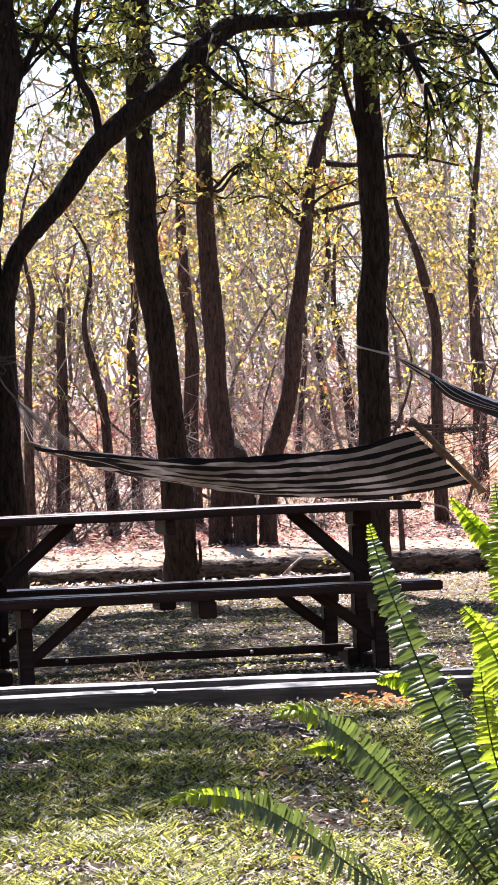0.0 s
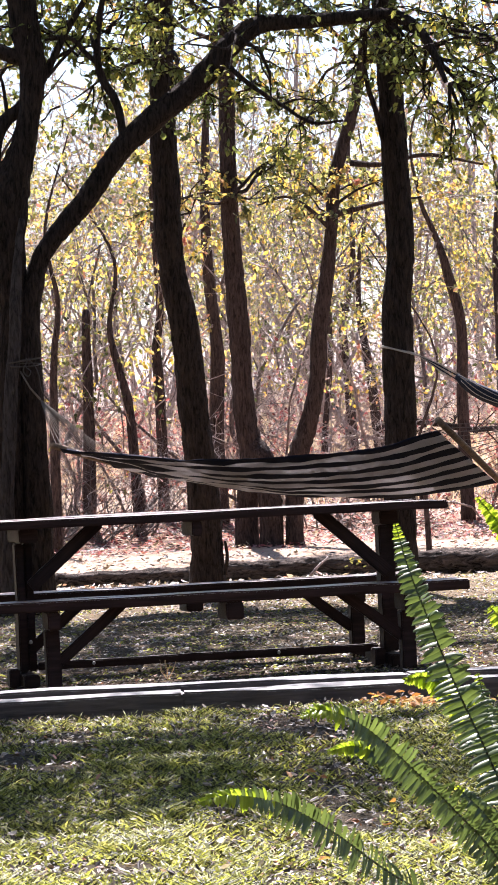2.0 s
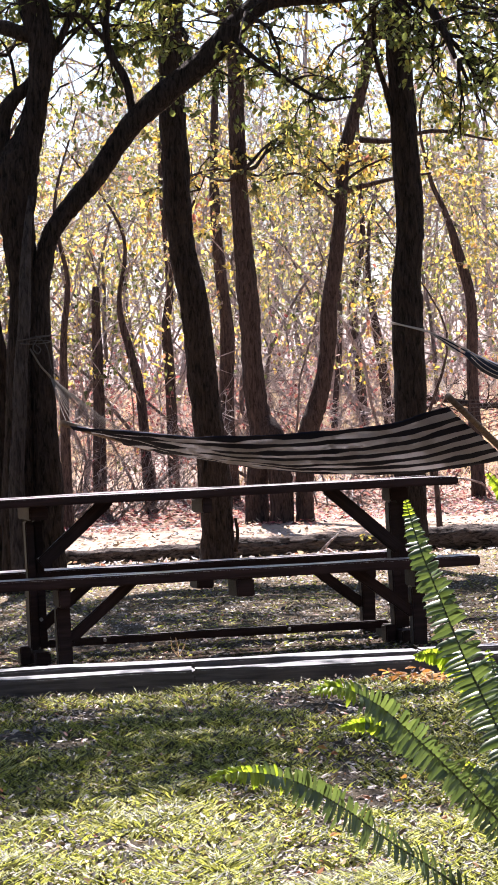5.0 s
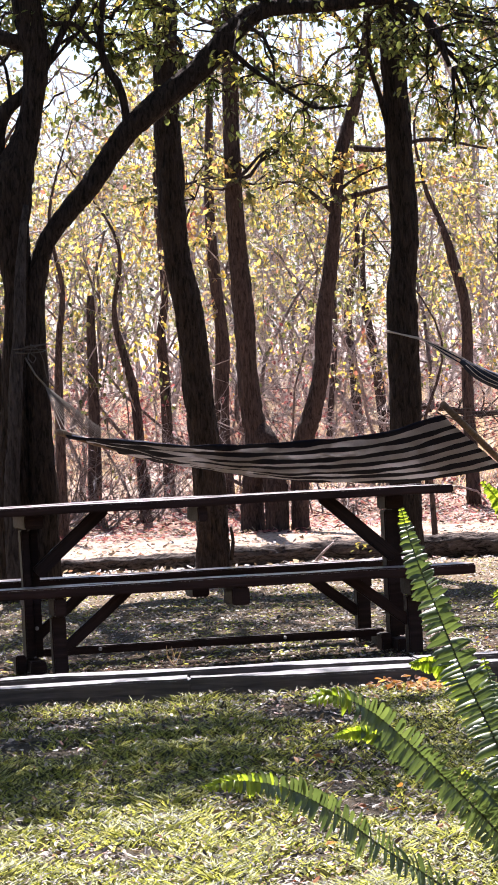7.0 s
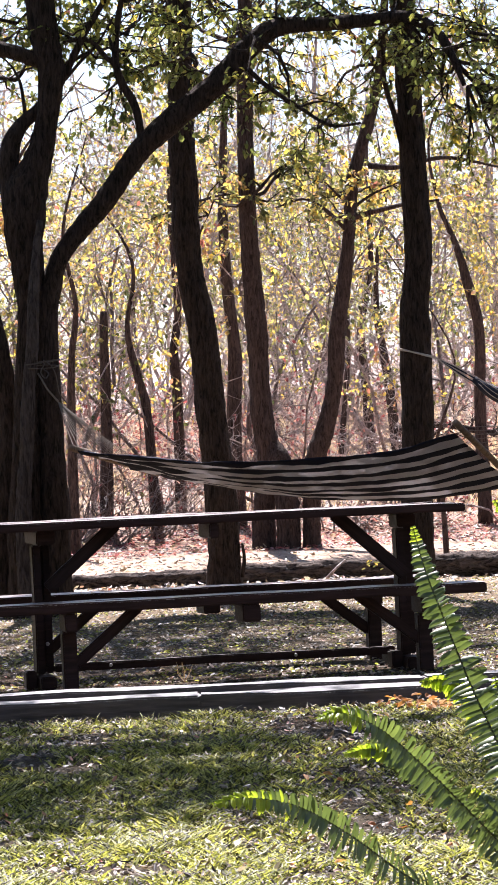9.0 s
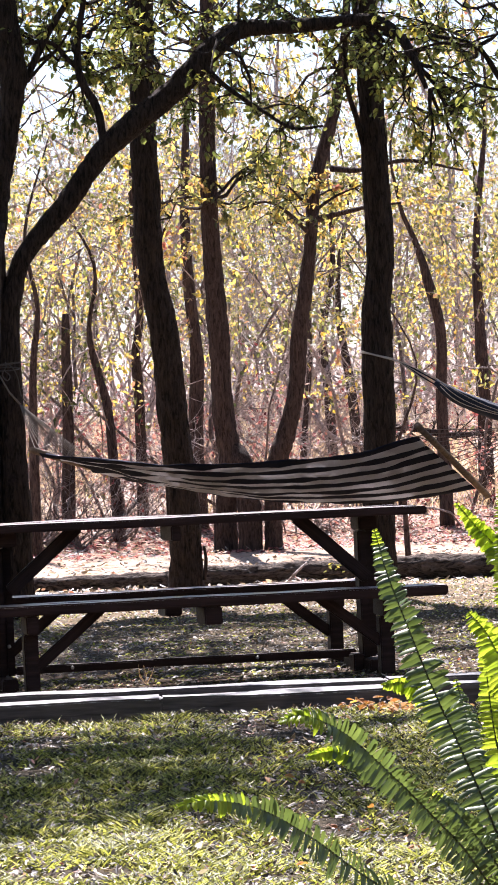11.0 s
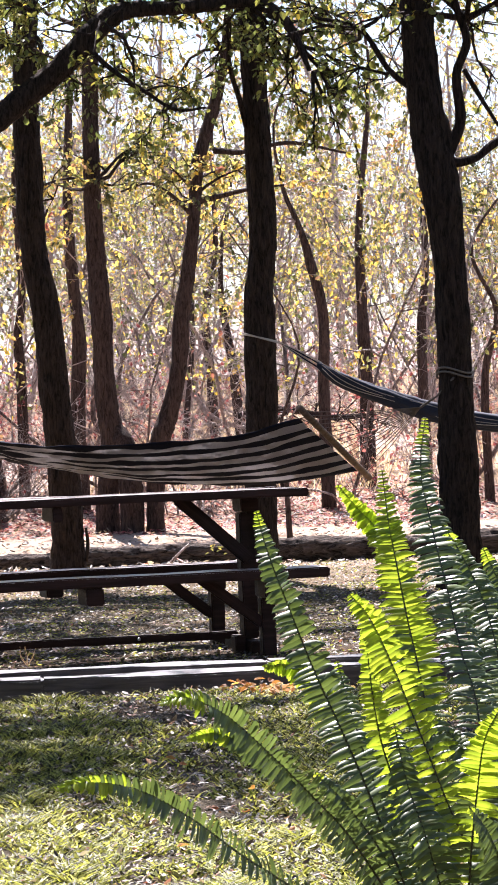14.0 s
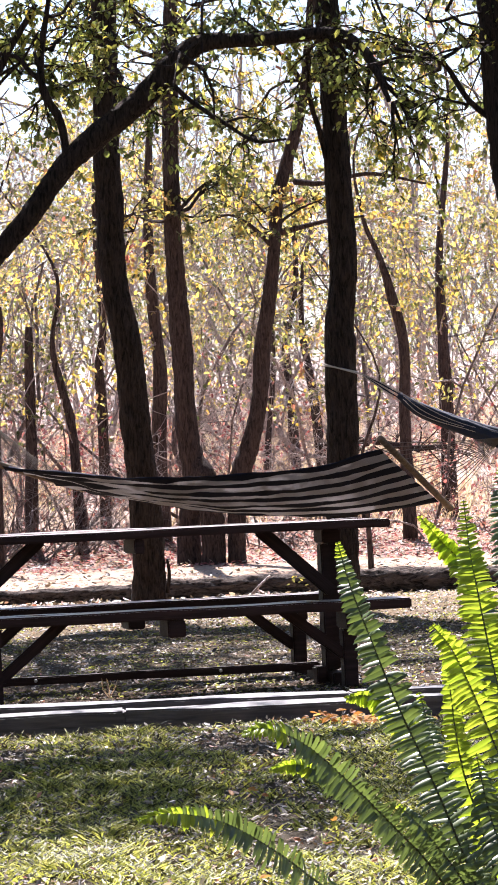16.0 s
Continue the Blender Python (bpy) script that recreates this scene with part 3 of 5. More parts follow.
    trunk_part(t, [((-1.504, 24.050, 2.760), 0.173), ((-1.530, 24.050, 2.990), 0.143), ((-1.511, 24.050, 3.159), 0.128), ((-1.438, 24.050, 3.280), 0.105), ((-1.344, 24.050, 3.359), 0.090), ((-1.265, 24.050, 3.438), 0.075)], BARK_DARK, 16, name="limb")
    trunk_part(t, [(add_root((-1.335, 24.000, 0.0)), 0.20), ((-1.330, 24.000, 0.723), 0.190), ((-1.335, 24.000, 1.212), 0.175), ((-1.335, 24.000, 1.625), 0.155), ((-1.321, 24.000, 1.963), 0.135), ((-1.279, 24.000, 2.224), 0.135), ((-1.203, 24.000, 2.408), 0.131), ((-1.056, 24.000, 2.589), 0.135), ((-0.894, 24.000, 2.762), 0.142), ((-0.754, 24.000, 2.952), 0.139), ((-0.616, 24.000, 3.114), 0.150),
                   ((-0.386, 24.000, 3.299), 0.165), ((-0.137, 24.000, 3.487), 0.157), ((0.080, 24.000, 3.710), 0.150), ((0.289, 24.000, 3.847), 0.127), ((0.597, 24.000, 3.856), 0.097), ((0.864, 24.000, 3.867), 0.090), ((1.161, 24.000, 3.876), 0.090), ((1.339, 23.900, 3.758), 0.075), ((1.430, 23.800, 3.589), 0.052), ((1.497, 23.700, 3.382), 0.030)], BARK_DARK, 24, name="limb", flare=True)
    trunk_part(t, [((-0.640, 24.000, 3.090), 0.062), ((-0.654, 24.000, 3.266), 0.056), ((-0.686, 24.000, 3.399), 0.060), ((-0.755, 24.000, 3.523), 0.060), ((-0.790, 24.000, 3.659), 0.052), ((-0.778, 24.000, 3.854), 0.045), ((-0.729, 24.000, 4.115), 0.034), ((-0.687, 24.000, 4.376), 0.022)], BARK_DARK, 10, name="limb")
    for bough in ([((-0.791, 24.000, 3.644), 0.037), ((-0.860, 24.000, 3.708), 0.034), ((-0.934, 24.000, 3.801), 0.030), ((-1.027, 24.000, 3.828), 0.026), ((-1.133, 24.000, 3.810), 0.022)],
                  [((-1.190, 24.000, 3.490), 0.049), ((-1.090, 24.000, 3.673), 0.045), ((-0.996, 24.000, 3.857), 0.045), ((-0.899, 24.000, 4.003), 0.041), ((-0.802, 24.000, 4.156), 0.034)],
                  [((-1.130, 24.000, 3.565), 0.022), ((-1.034, 24.000, 3.670), 0.022), ((-0.956, 24.000, 3.742), 0.019), ((-0.884, 24.000, 3.822), 0.015), ((-0.795, 24.000, 3.968), 0.011)],
                  [((-1.244, 24.000, 3.680), 0.112), ((-1.332, 24.000, 3.714), 0.109), ((-1.480, 24.000, 3.766), 0.105), ((-1.665, 24.000, 3.827), 0.101)],
                  [((-1.408, 24.050, 3.330), 0.030), ((-1.420, 24.050, 3.480), 0.024), ((-1.446, 24.050, 3.600), 0.018), ((-1.523, 24.050, 3.718), 0.013), ((-1.647, 24.050, 3.790), 0.008)],
                  [((0.010, 24.000, 3.661), 0.041), ((0.092, 23.950, 3.565), 0.034), ((0.232, 23.900, 3.430), 0.030), ((0.411, 23.800, 3.293), 0.026), ((0.608, 23.700, 3.155), 0.022), ((0.812, 23.700, 3.161), 0.015)]):
        trunk_part(t, bough, BARK_DARK, 10, name="limb")
    st = []
    for p in ((1.290, 23.900, 3.752), (1.461, 23.800, 3.546), (1.112, 24.000, 3.848), (1.527, 23.800, 3.375), (1.397, 23.900, 3.654)):
        for i in range(3):
            st.append((Vector(p), Vector((rnd.uniform(-0.4, 1), rnd.uniform(-0.3, 0.7), rnd.uniform(-0.9, 0.5))), rnd.uniform(0.35, 0.62)))
    for p in ((-0.767, 24.000, 3.508), (-0.808, 24.000, 3.754), (-0.710, 24.000, 4.068), (-0.923, 24.000, 3.703), (-1.065, 24.000, 3.860), (-0.135, 24.000, 3.545), (0.093, 24.000, 3.736), (0.362, 24.000, 3.873), (0.737, 24.000, 3.855), (1.076, 24.000, 3.876), (0.411, 23.800, 3.293), (0.608, 23.700, 3.155), (0.232, 23.900, 3.430), (-1.030, 24.000, 3.821), (-1.594, 24.000, 3.804), (-1.255, 24.000, 4.583)):
        (q, way, k), = ring_starts(p, 1, 0.5, 0.35)
        st.append((q, Vector((way.x, abs(way.y) + 0.3, way.z)), k))
        st.append((q, Vector((-way.x, abs(way.y) + 0.3, way.z)), 0.8 * k))
    spread(t, (-1.239, 24.000, 4.770), [(-1.0, 21.6, 5.9), (-2.2, 22.0, 6.1), (-0.2, 22.4, 6.1), (-2.8, 23.9, 6.5), (-1.7, 21.2, 5.8), (-0.9, 21.0, 5.8), (-2.6, 25.4, 6.6), (-1.3, 26.0, 6.7), (-0.9, 24.6, 6.6), (0.3, 24.2, 6.5), (-1.6, 22.6, 6.0), (-0.3, 23.3, 6.2), (-1.3, 20.6, 5.6), (0.2, 20.9, 5.7), (-0.5, 20.4, 5.6)], LEAF_GREEN)
    for p in ((-0.973, 24.600, 4.003), (-1.140, 24.600, 3.742), (-0.727, 24.600, 3.914), (-0.530, 24.800, 3.734), (-0.284, 24.600, 3.931), (-1.472, 24.600, 4.028), (-1.497, 24.700, 3.654)):
        st += ring_starts(p, 2, 0.55, 0.1)
    crown(t, st, LEAF_GREEN, leafiness=0.75, size=0.046)


build_trees()


def thin_trees():
    """Thin trunks in the thicket, told apart between the larger trees."""
    rows = [
        ([((-0.203, 41.000, 0.260), 0.192), ((-0.186, 41.000, 1.253), 0.173), ((-0.178, 41.000, 2.215), 0.154), ((-0.169, 41.000, 3.176), 0.128), ((-0.145, 41.000, 4.458), 0.090), ((-0.063, 41.000, 5.737), 0.058)], "reddish slim tree standing in the thicket"),
        ([((-1.648, 40.000, 0.692), 0.150), ((-1.628, 40.000, 1.630), 0.125), ((-1.559, 40.000, 2.252), 0.107), ((-1.550, 40.000, 2.690), 0.081)], "broken-off dark stump of a slim trunk"),
        ([((-0.859, 42.000, 0.766), 0.131), ((-0.844, 42.000, 1.619), 0.125), ((-0.864, 42.000, 2.277), 0.105), ((-0.786, 42.000, 2.799), 0.092), ((-0.843, 42.000, 4.050), 0.066), ((-0.704, 42.000, 5.555), 0.039)], "slim crooked tree in the thicket"),
        ([((-1.084, 40.000, 0.978), 0.125), ((-1.172, 40.000, 1.483), 0.106), ((-1.241, 40.000, 1.987), 0.094), ((-1.341, 40.000, 2.492), 0.062)], "slim leaning tree in the thicket"),
        ([((1.134, 46.000, 0.354), 0.093), ((1.180, 46.000, 1.144), 0.086), ((1.279, 46.000, 2.290), 0.065), ((1.278, 46.000, 3.730), 0.050)], "thin reddish sapling among dry shrubs"),
        ([((1.591, 48.000, 1.132), 0.120), ((1.586, 48.000, 1.959), 0.120), ((1.537, 48.000, 2.637), 0.105), ((1.693, 48.000, 3.530), 0.075), ((1.688, 48.000, 4.957), 0.052)], "slim dark tree in the thicket"),
        ([((1.917, 47.000, 1.259), 0.125), ((1.821, 47.000, 1.999), 0.117), ((1.732, 47.000, 2.739), 0.088), ((1.731, 47.000, 3.474), 0.059)], "slim leaning tree in the thicket"),
        ([((2.553, 40.000, 0.612), 0.150), ((2.555, 40.000, 1.426), 0.131), ((2.548, 40.000, 2.302), 0.125), ((2.451, 40.000, 2.870), 0.113), ((2.297, 40.000, 3.316), 0.069), ((2.194, 40.000, 3.759), 0.044)], "crooked dark tree in the thicket"),
        ([((3.225, 43.000, 0.612), 0.175), ((3.231, 43.000, 1.554), 0.168), ((3.254, 43.000, 2.427), 0.141), ((3.245, 43.000, 3.503), 0.094), ((3.368, 43.000, 4.843), 0.054)], "greyish slim tree in the thicket"),
        ([((4.015, 44.000, 0.918), 0.138), ((4.032, 44.000, 2.155), 0.117), ((4.122, 44.000, 2.977), 0.096), ((4.096, 44.000, 4.011), 0.062)], "slim tree in the thicket"),
        ([((-1.907, 38.000, 1.022), 0.107), ((-1.923, 38.000, 1.914), 0.083), ((-1.814, 38.000, 2.682), 0.059)], "slim dark sapling in the thicket"),
        ([((1.733, 33.000, 0.131), 0.052), ((1.710, 33.000, 0.700), 0.041), ((1.676, 33.000, 1.063), 0.031)], "thin bare sapling by the path"),
        ([((-2.588, 40.000, 0.926), 0.125), ((-2.458, 40.000, 2.046), 0.106), ((-2.447, 40.000, 3.548), 0.062)], "slim dark sapling in the thicket"),
        ([((4.342, 40.000, 0.583), 0.100), ((4.332, 40.000, 1.522), 0.088), ((4.476, 40.000, 2.267), 0.062)], "slim dark sapling in the thicket"),
    ]
    for line, label in rows:
        t = thing("thin_tree", label, "tree", group="thicket trees")
        (bx, by, bz), w = line[0]
        line = [((bx, by, ground_z(bx, by) - 0.05), w * 1.15)] + line[1:]
        if "broken" not in label:
            (qx, qy, qz), w = line[-1]
            line += [((qx + rnd.gauss(0, 0.15), qy, qz + 0.8), w * 0.6), ((qx + rnd.gauss(0, 0.4), qy, qz + 1.8), 0.012)]
        line = [line[0]] + [((p[0] + rnd.gauss(0, 0.02), p[1], p[2]), w) for p, w in line[1:]]
        res = trunk_part(t, line, BARK_THIN, 9, step=0.15)
        wood, leaves = Soup(), Soup()
        for i in range(3 if "bare" in label else 9):
            k = rnd.randint(len(res) // 3, len(res) - 1)
            sprig(wood, leaves, res[k][:3], jitter(1) + Vector((0, 0, 0.5)), rnd.uniform(0.6, 1.3) * (0.25 if "bare" in label else 1), 0.014, 1, 0.0 if "bare" in label else 1.3, 0.06)
        tagged(wood.part("branchwork", TWIG, t, smooth=True), kind="stuff")
        tagged(leaves.part("foliage", LEAF_YELLOW, t), kind="stuff")


thin_trees()


def thicket():
    """Bare and yellow-leaved scrub that closes the distance."""
    wood, dark, leaves, reds = Soup(), Soup(), Soup(), Soup()
    for i in range(84):
        d = 40.5 + 38 * rnd.random() ** 1.1
        x = rnd.uniform(-0.105, 0.145) * d
        z = ground_z(x, d)
        h = rnd.uniform(1.6, 6.0) * (0.6 + d / 110)
        leafy = rnd.choice((0.1, 0.3, 0.9, 1.3))
        base = Vector((x, d, z - 0.03))
        w = dark if i % 5 < 2 else wood
        for k in range(rnd.randint(1, 3)):
            way = Vector((rnd.gauss(0, 0.5), rnd.gauss(0, 0.25), 1)).normalized()
            pts, p = [base], base
            for j in range(7):
                way = (way + Vector((rnd.gauss(0, 0.26), rnd.gauss(0, 0.22), 0.08))).normalized()
                p = p + way * h / 7
                pts.append(p)
            r = rnd.uniform(0.010, 0.034)
            w.tube(pts, [r * (1 - 0.11 * j) for j in range(8)], 4, cap=False)
            for j in range(8):
                q = pts[rnd.randint(1, 7)]
                high = min(1.0, max(0.0, (q.z - z - 1.3) / 2.0))
                sprig(w, leaves, q, jitter(1) + Vector((0, 0, 0.25)), rnd.uniform(0.5, 1.3), 0.010, 2, leafy * high * 0.95, 0.062)
    for i in range(72):
        # far layer that fills the gaps with pale twigs and small leaves
        d = 66 + 34 * rnd.random()
        x = rnd.uniform(-0.10, 0.14) * d
        z = ground_z(x, d)
        h = rnd.uniform(4.0, 8.5)
        for k in range(2):
            pts, p, way = [], Vector((x, d, z - 0.05)), Vector((rnd.gauss(0, 0.3), 0, 1)).normalized()
            for j in range(8):
                pts.append(p)
                way = (way + Vector((rnd.gauss(0, 0.2), rnd.gauss(0, 0.15), 0.1))).normalized()
                p = p + way * h / 7
            r = rnd.uniform(0.03, 0.07)
            wood.tube(pts, [r * (1 - 0.12 * j) for j in range(8)], 4, cap=False)
            for j in range(9):
                q = pts[rnd.randint(2, 7)]
                high = min(1.0, max(0.1, (q.z - z - 1.0) / 3.0))
                sprig(wood, leaves, q, jitter(1) + Vector((0, 0, 0.2)), rnd.uniform(0.9, 2.0), 0.018, 1, 1.1 * high, 0.08)
    for i in range(20):
        # tall, thin and sparsely leaved
        d = 46 + 30 * rnd.random()
        x = rnd.uniform(-0.10, 0.14) * d
        z = ground_z(x, d)
        h = rnd.uniform(6.0, 10.0)
        pts, p, way = [], Vector((x, d, z - 0.05)), Vector((rnd.gauss(0, 0.1), 0, 1))
        for j in range(11):
            pts.append(p)
            way = (way + Vector((rnd.gauss(0, 0.13), rnd.gauss(0, 0.1), 0.15))).normalized()
            p = p + way * h / 10
        r = rnd.uniform(0.025, 0.06)
        wood.tube(pts, [r * (1 - 0.085 * j) for j in range(11)], 6, cap=False)
        for j in range(15):
            q = pts[rnd.randint(4, 10)]
            sprig(wood, leaves, q, jitter(1) + Vector((0, 0, 0.2)), rnd.uniform(0.8, 1.7), 0.014, 2, rnd.choice((0.1, 0.35, 0.6)), 0.058)
    for i in range(100):
        d = rnd.uniform(40, 58)
        x = rnd.uniform(-0.09, 0.13) * d
        z = ground_z(x, d)
        for k in range(4):
            sprig(wood, reds, (x, d, z), Vector((rnd.gauss(0, 0.6), rnd.gauss(0, 0.5), 0.9)), rnd.uniform(0.5, 1.7), 0.009, 1, rnd.choice((0.15, 0.7, 1.7)), 0.058, -0.1)
    for i in range(26):
        # crooked dark saplings
        d = rnd.uniform(41, 62)
        x = rnd.uniform(-0.10, 0.135) * d
        z = ground_z(x, d)
        h = rnd.uniform(2.2, 5.5)
        way, p, pts = Vector((rnd.gauss(0, 0.25), 0, 1)).normalized(), Vector((x, d, z - 0.05)), []
        for j in range(10):
            pts.append(p)
            way = (way + Vector((rnd.gauss(0, 0.28), rnd.gauss(0, 0.2), 0.12))).normalized()
            p = p + way * h / 9
        r = rnd.uniform(0.022, 0.055)
        dark.tube(pts, [r * (1 - 0.085 * j) for j in range(10)], 6, cap=False)
        for j in range(7):
            sprig(dark, leaves, pts[rnd.randint(3, 9)], jitter(1) + Vector((0, 0, 0.3)), rnd.uniform(0.5, 1.4), 0.014, 1, 0.3, 0.06)
    for i in range(130):
        # arching, sunlit bare sprays that tangle low down
        d = rnd.uniform(39.5, 54)
        x = rnd.uniform(-0.10, 0.135) * d
        p, way = Vector((x, d, ground_z(x, d) + rnd.uniform(0.0, 0.9))), Vector((rnd.gauss(0, 0.8), rnd.gauss(0, 0.4), 0.9)).normalized()
        pts, h = [], rnd.uniform(1.0, 3.0)
        bend = Vector((rnd.gauss(0, 0.30), 0, rnd.uniform(-0.34, 0.02)))
        for j in range(9):
            pts.append(p)
            way = (way + bend + jitter(0.17)).normalized()
            p = p + way * h / 8
        r = rnd.uniform(0.006, 0.016)
        wood.tube(pts, [r * (1 - 0.09 * j) for j in range(9)], 4, cap=False)
        for j in range(4):
            sprig(wood, reds, pts[rnd.randint(2, 8)], jitter(1), rnd.uniform(0.3, 0.9), 0.006, 1, rnd.choice((0.0, 0.0, 0.4)), 0.05)
    for i in range(380):
        # compact clusters of backlit leaves on short twigs
        d = rnd.uniform(40, 60)
        u = rnd.uniform(-0.09, 0.13)
        x = u * d
        z = 1.0 + d * (0.016 + 0.056 * rnd.random() ** 1.2)
        if rnd.random() > 0.45 + 0.9 * noise.noise((u * 60, z * 0.9, 4)) + (0.25 if u < 0.0 else 0.0):
            continue
        c = Vector((x, d, z))
        wood.tube([c + Vector((rnd.gauss(0, 0.3), 0, -0.7)), c + jitter(0.1) + Vector((0, 0, -0.3)), c + Vector((0, 0, 0.1))], [0.012, 0.009, 0.004], 4, cap=False)
        reach = rnd.uniform(0.08, 0.24)
        for j in range(rnd.randint(10, 34)):
            q = c + jitter(reach)
            sz = rnd.uniform(0.045, 0.085)
            leaves.leaf(q, (jitter(0.7) + Vector((0, 0, -0.5))).normalized(), (jitter(0.6) + Vector((0, -0.3, 0.8))).normalized(), sz, sz * rnd.uniform(0.45, 0.75))
    tagged(dark.part("thicket_branches", SHRUB_BARK, smooth=True), "dark crooked branches of dry bush", "thicket", kind="stuff")
    tagged(wood.part("thicket_branches", TWIG, smooth=True), "tangled bare twigs of dry bush", "thicket", kind="stuff")
    tagged(leaves.part("thicket_leaves", LEAF_YELLOW), "backlit yellow and green bush leaves", "foliage", kind="stuff")
    tagged(reds.part("shrub_leaves", LEAF_RED), "reddish dry leaves of low shrubs", "foliage", kind="stuff")


thicket()


def sky_blocking_bush():
    """Leafy bush added on both sides, outside the view, to shut off the low sky."""
    b = Soup()
    for i in range(13000):
        y = rnd.uniform(-2, 38)
        x = -(0.1 * max(0, y) + 2.6 + 9 * rnd.random() ** 1.5) if i % 2 else 0.14 * max(0, y) + 2.6 + 9 * rnd.random() ** 1.5
        top = 5.2 + 1.5 * noise.noise((x * 0.4, y * 0.4, 2))
        p = Vector((x, y, ground_z(x, y) + top * rnd.random() ** 0.8))
        sz = rnd.uniform(0.2, 0.45)
        b.leaf(p, (jitter(0.6) + Vector((0, 0, -0.4))).normalized(), (jitter(0.5) + Vector((0, 0, 1))).normalized(), sz, sz * 0.6)
    tagged(b.part("sky_blocking_bush", LEAF_GREEN), "unseen leafy bush added to block low sky light", "bush", kind="stuff")


sky_blocking_bush()


def dry_shrub(x, y, reach, count, seed_way):
    """A low, dark, tangled shrub with a few red leaves."""
    t = thing("dry_shrub", "low tangled dry shrub with a few red leaves", "shrub", (x, y, ground_z(x, y)), "low shrubs")
    wood, leaves = Soup(), Soup()
    for k in range(count):
        sprig(wood, leaves, (rnd.gauss(0, 0.12), rnd.gauss(0, 0.1), 0.0), Vector((rnd.gauss(seed_way, 0.7), rnd.gauss(0, 0.4), rnd.uniform(0.35, 1.0))), rnd.uniform(0.6, 1.15) * reach, 0.012, 2, 0.11, 0.048, 0.05)
    tagged(wood.part("branchwork", SHRUB_BARK, t, smooth=True), kind="stuff")
    tagged(leaves.part("foliage", LEAF_RED, t), kind="stuff")


for spot in ((-2.30, 38.8, 1.05, 12, -0.2), (-1.95, 39.3, 1.25, 14, 0.1), (-1.50, 39.0, 1.1, 12, 0.2), (-1.1, 39.8, 0.95, 10, 0.3), (-0.66, 40.2, 0.6, 5, 0.0),
             (1.2, 39.6, 0.8, 7, 0.0), (0.95, 40.2, 0.9, 7, 0.2), (0.3, 39.8, 0.7, 5, 0.1), (1.75, 40.5, 0.7, 6, 0.0), (3.6, 39.0, 0.8, 6, 0.1)):
    dry_shrub(*spot)


# ---------------------------------------------------------------- logs
def log(name, a, b, ra, rb, label):
    t = thing(name, label, "log", group="border logs")
    a, b = Vector(a), Vector(b)
    n = max(10, int((b - a).length / 0.025))
    pts = []
    for i in range(n + 1):
        p = a.lerp(b, i / n)
        r = ra + (rb - ra) * i / n
        p.z = ground_z(p.x, p.y) + r * 0.85 + 0.02 * noise.noise((p.x * 1.5, 0, 7))
        pts.append(p)
    s = Soup()
    s.tube(pts, [(ra + (rb - ra) * i / n) * (1 + 0.10 * noise.noise((i * 0.12, ra * 90, 3))) for i in range(n + 1)], 40)
    for k, v in enumerate(s.v):
        q, c = Vector(v), pts[min(n, k // 40)]
        plate = noise.noise((q.x * 9, q.y * 42, q.z * 42)) + 0.6 * noise.noise((q.x * 22, q.y * 75, q.z * 75))
        s.v[k] = tuple(c + (q - c) * (1 + 0.17 * plate))
    s.part("bark", BARK_LOG, t, smooth=True)


log("log", (-2.781, 29.600, 0.085), (-0.405, 28.900, 0.016), 0.06, 0.065, "fallen log edging the sandy path")
log("log", (-0.165, 28.800, 0.030), (1.110, 28.600, -0.003), 0.085, 0.08, "rough-barked log edging the sandy path")
log("log", (1.392, 28.400, 0.034), (2.685, 28.000, 0.006), 0.10, 0.09, "thick rough-barked log edging the sandy path")
log("log", (2.881, 28.000, -0.004), (4.590, 28.000, 0.000), 0.11, 0.11, "thick rough-barked log edging the sandy path")


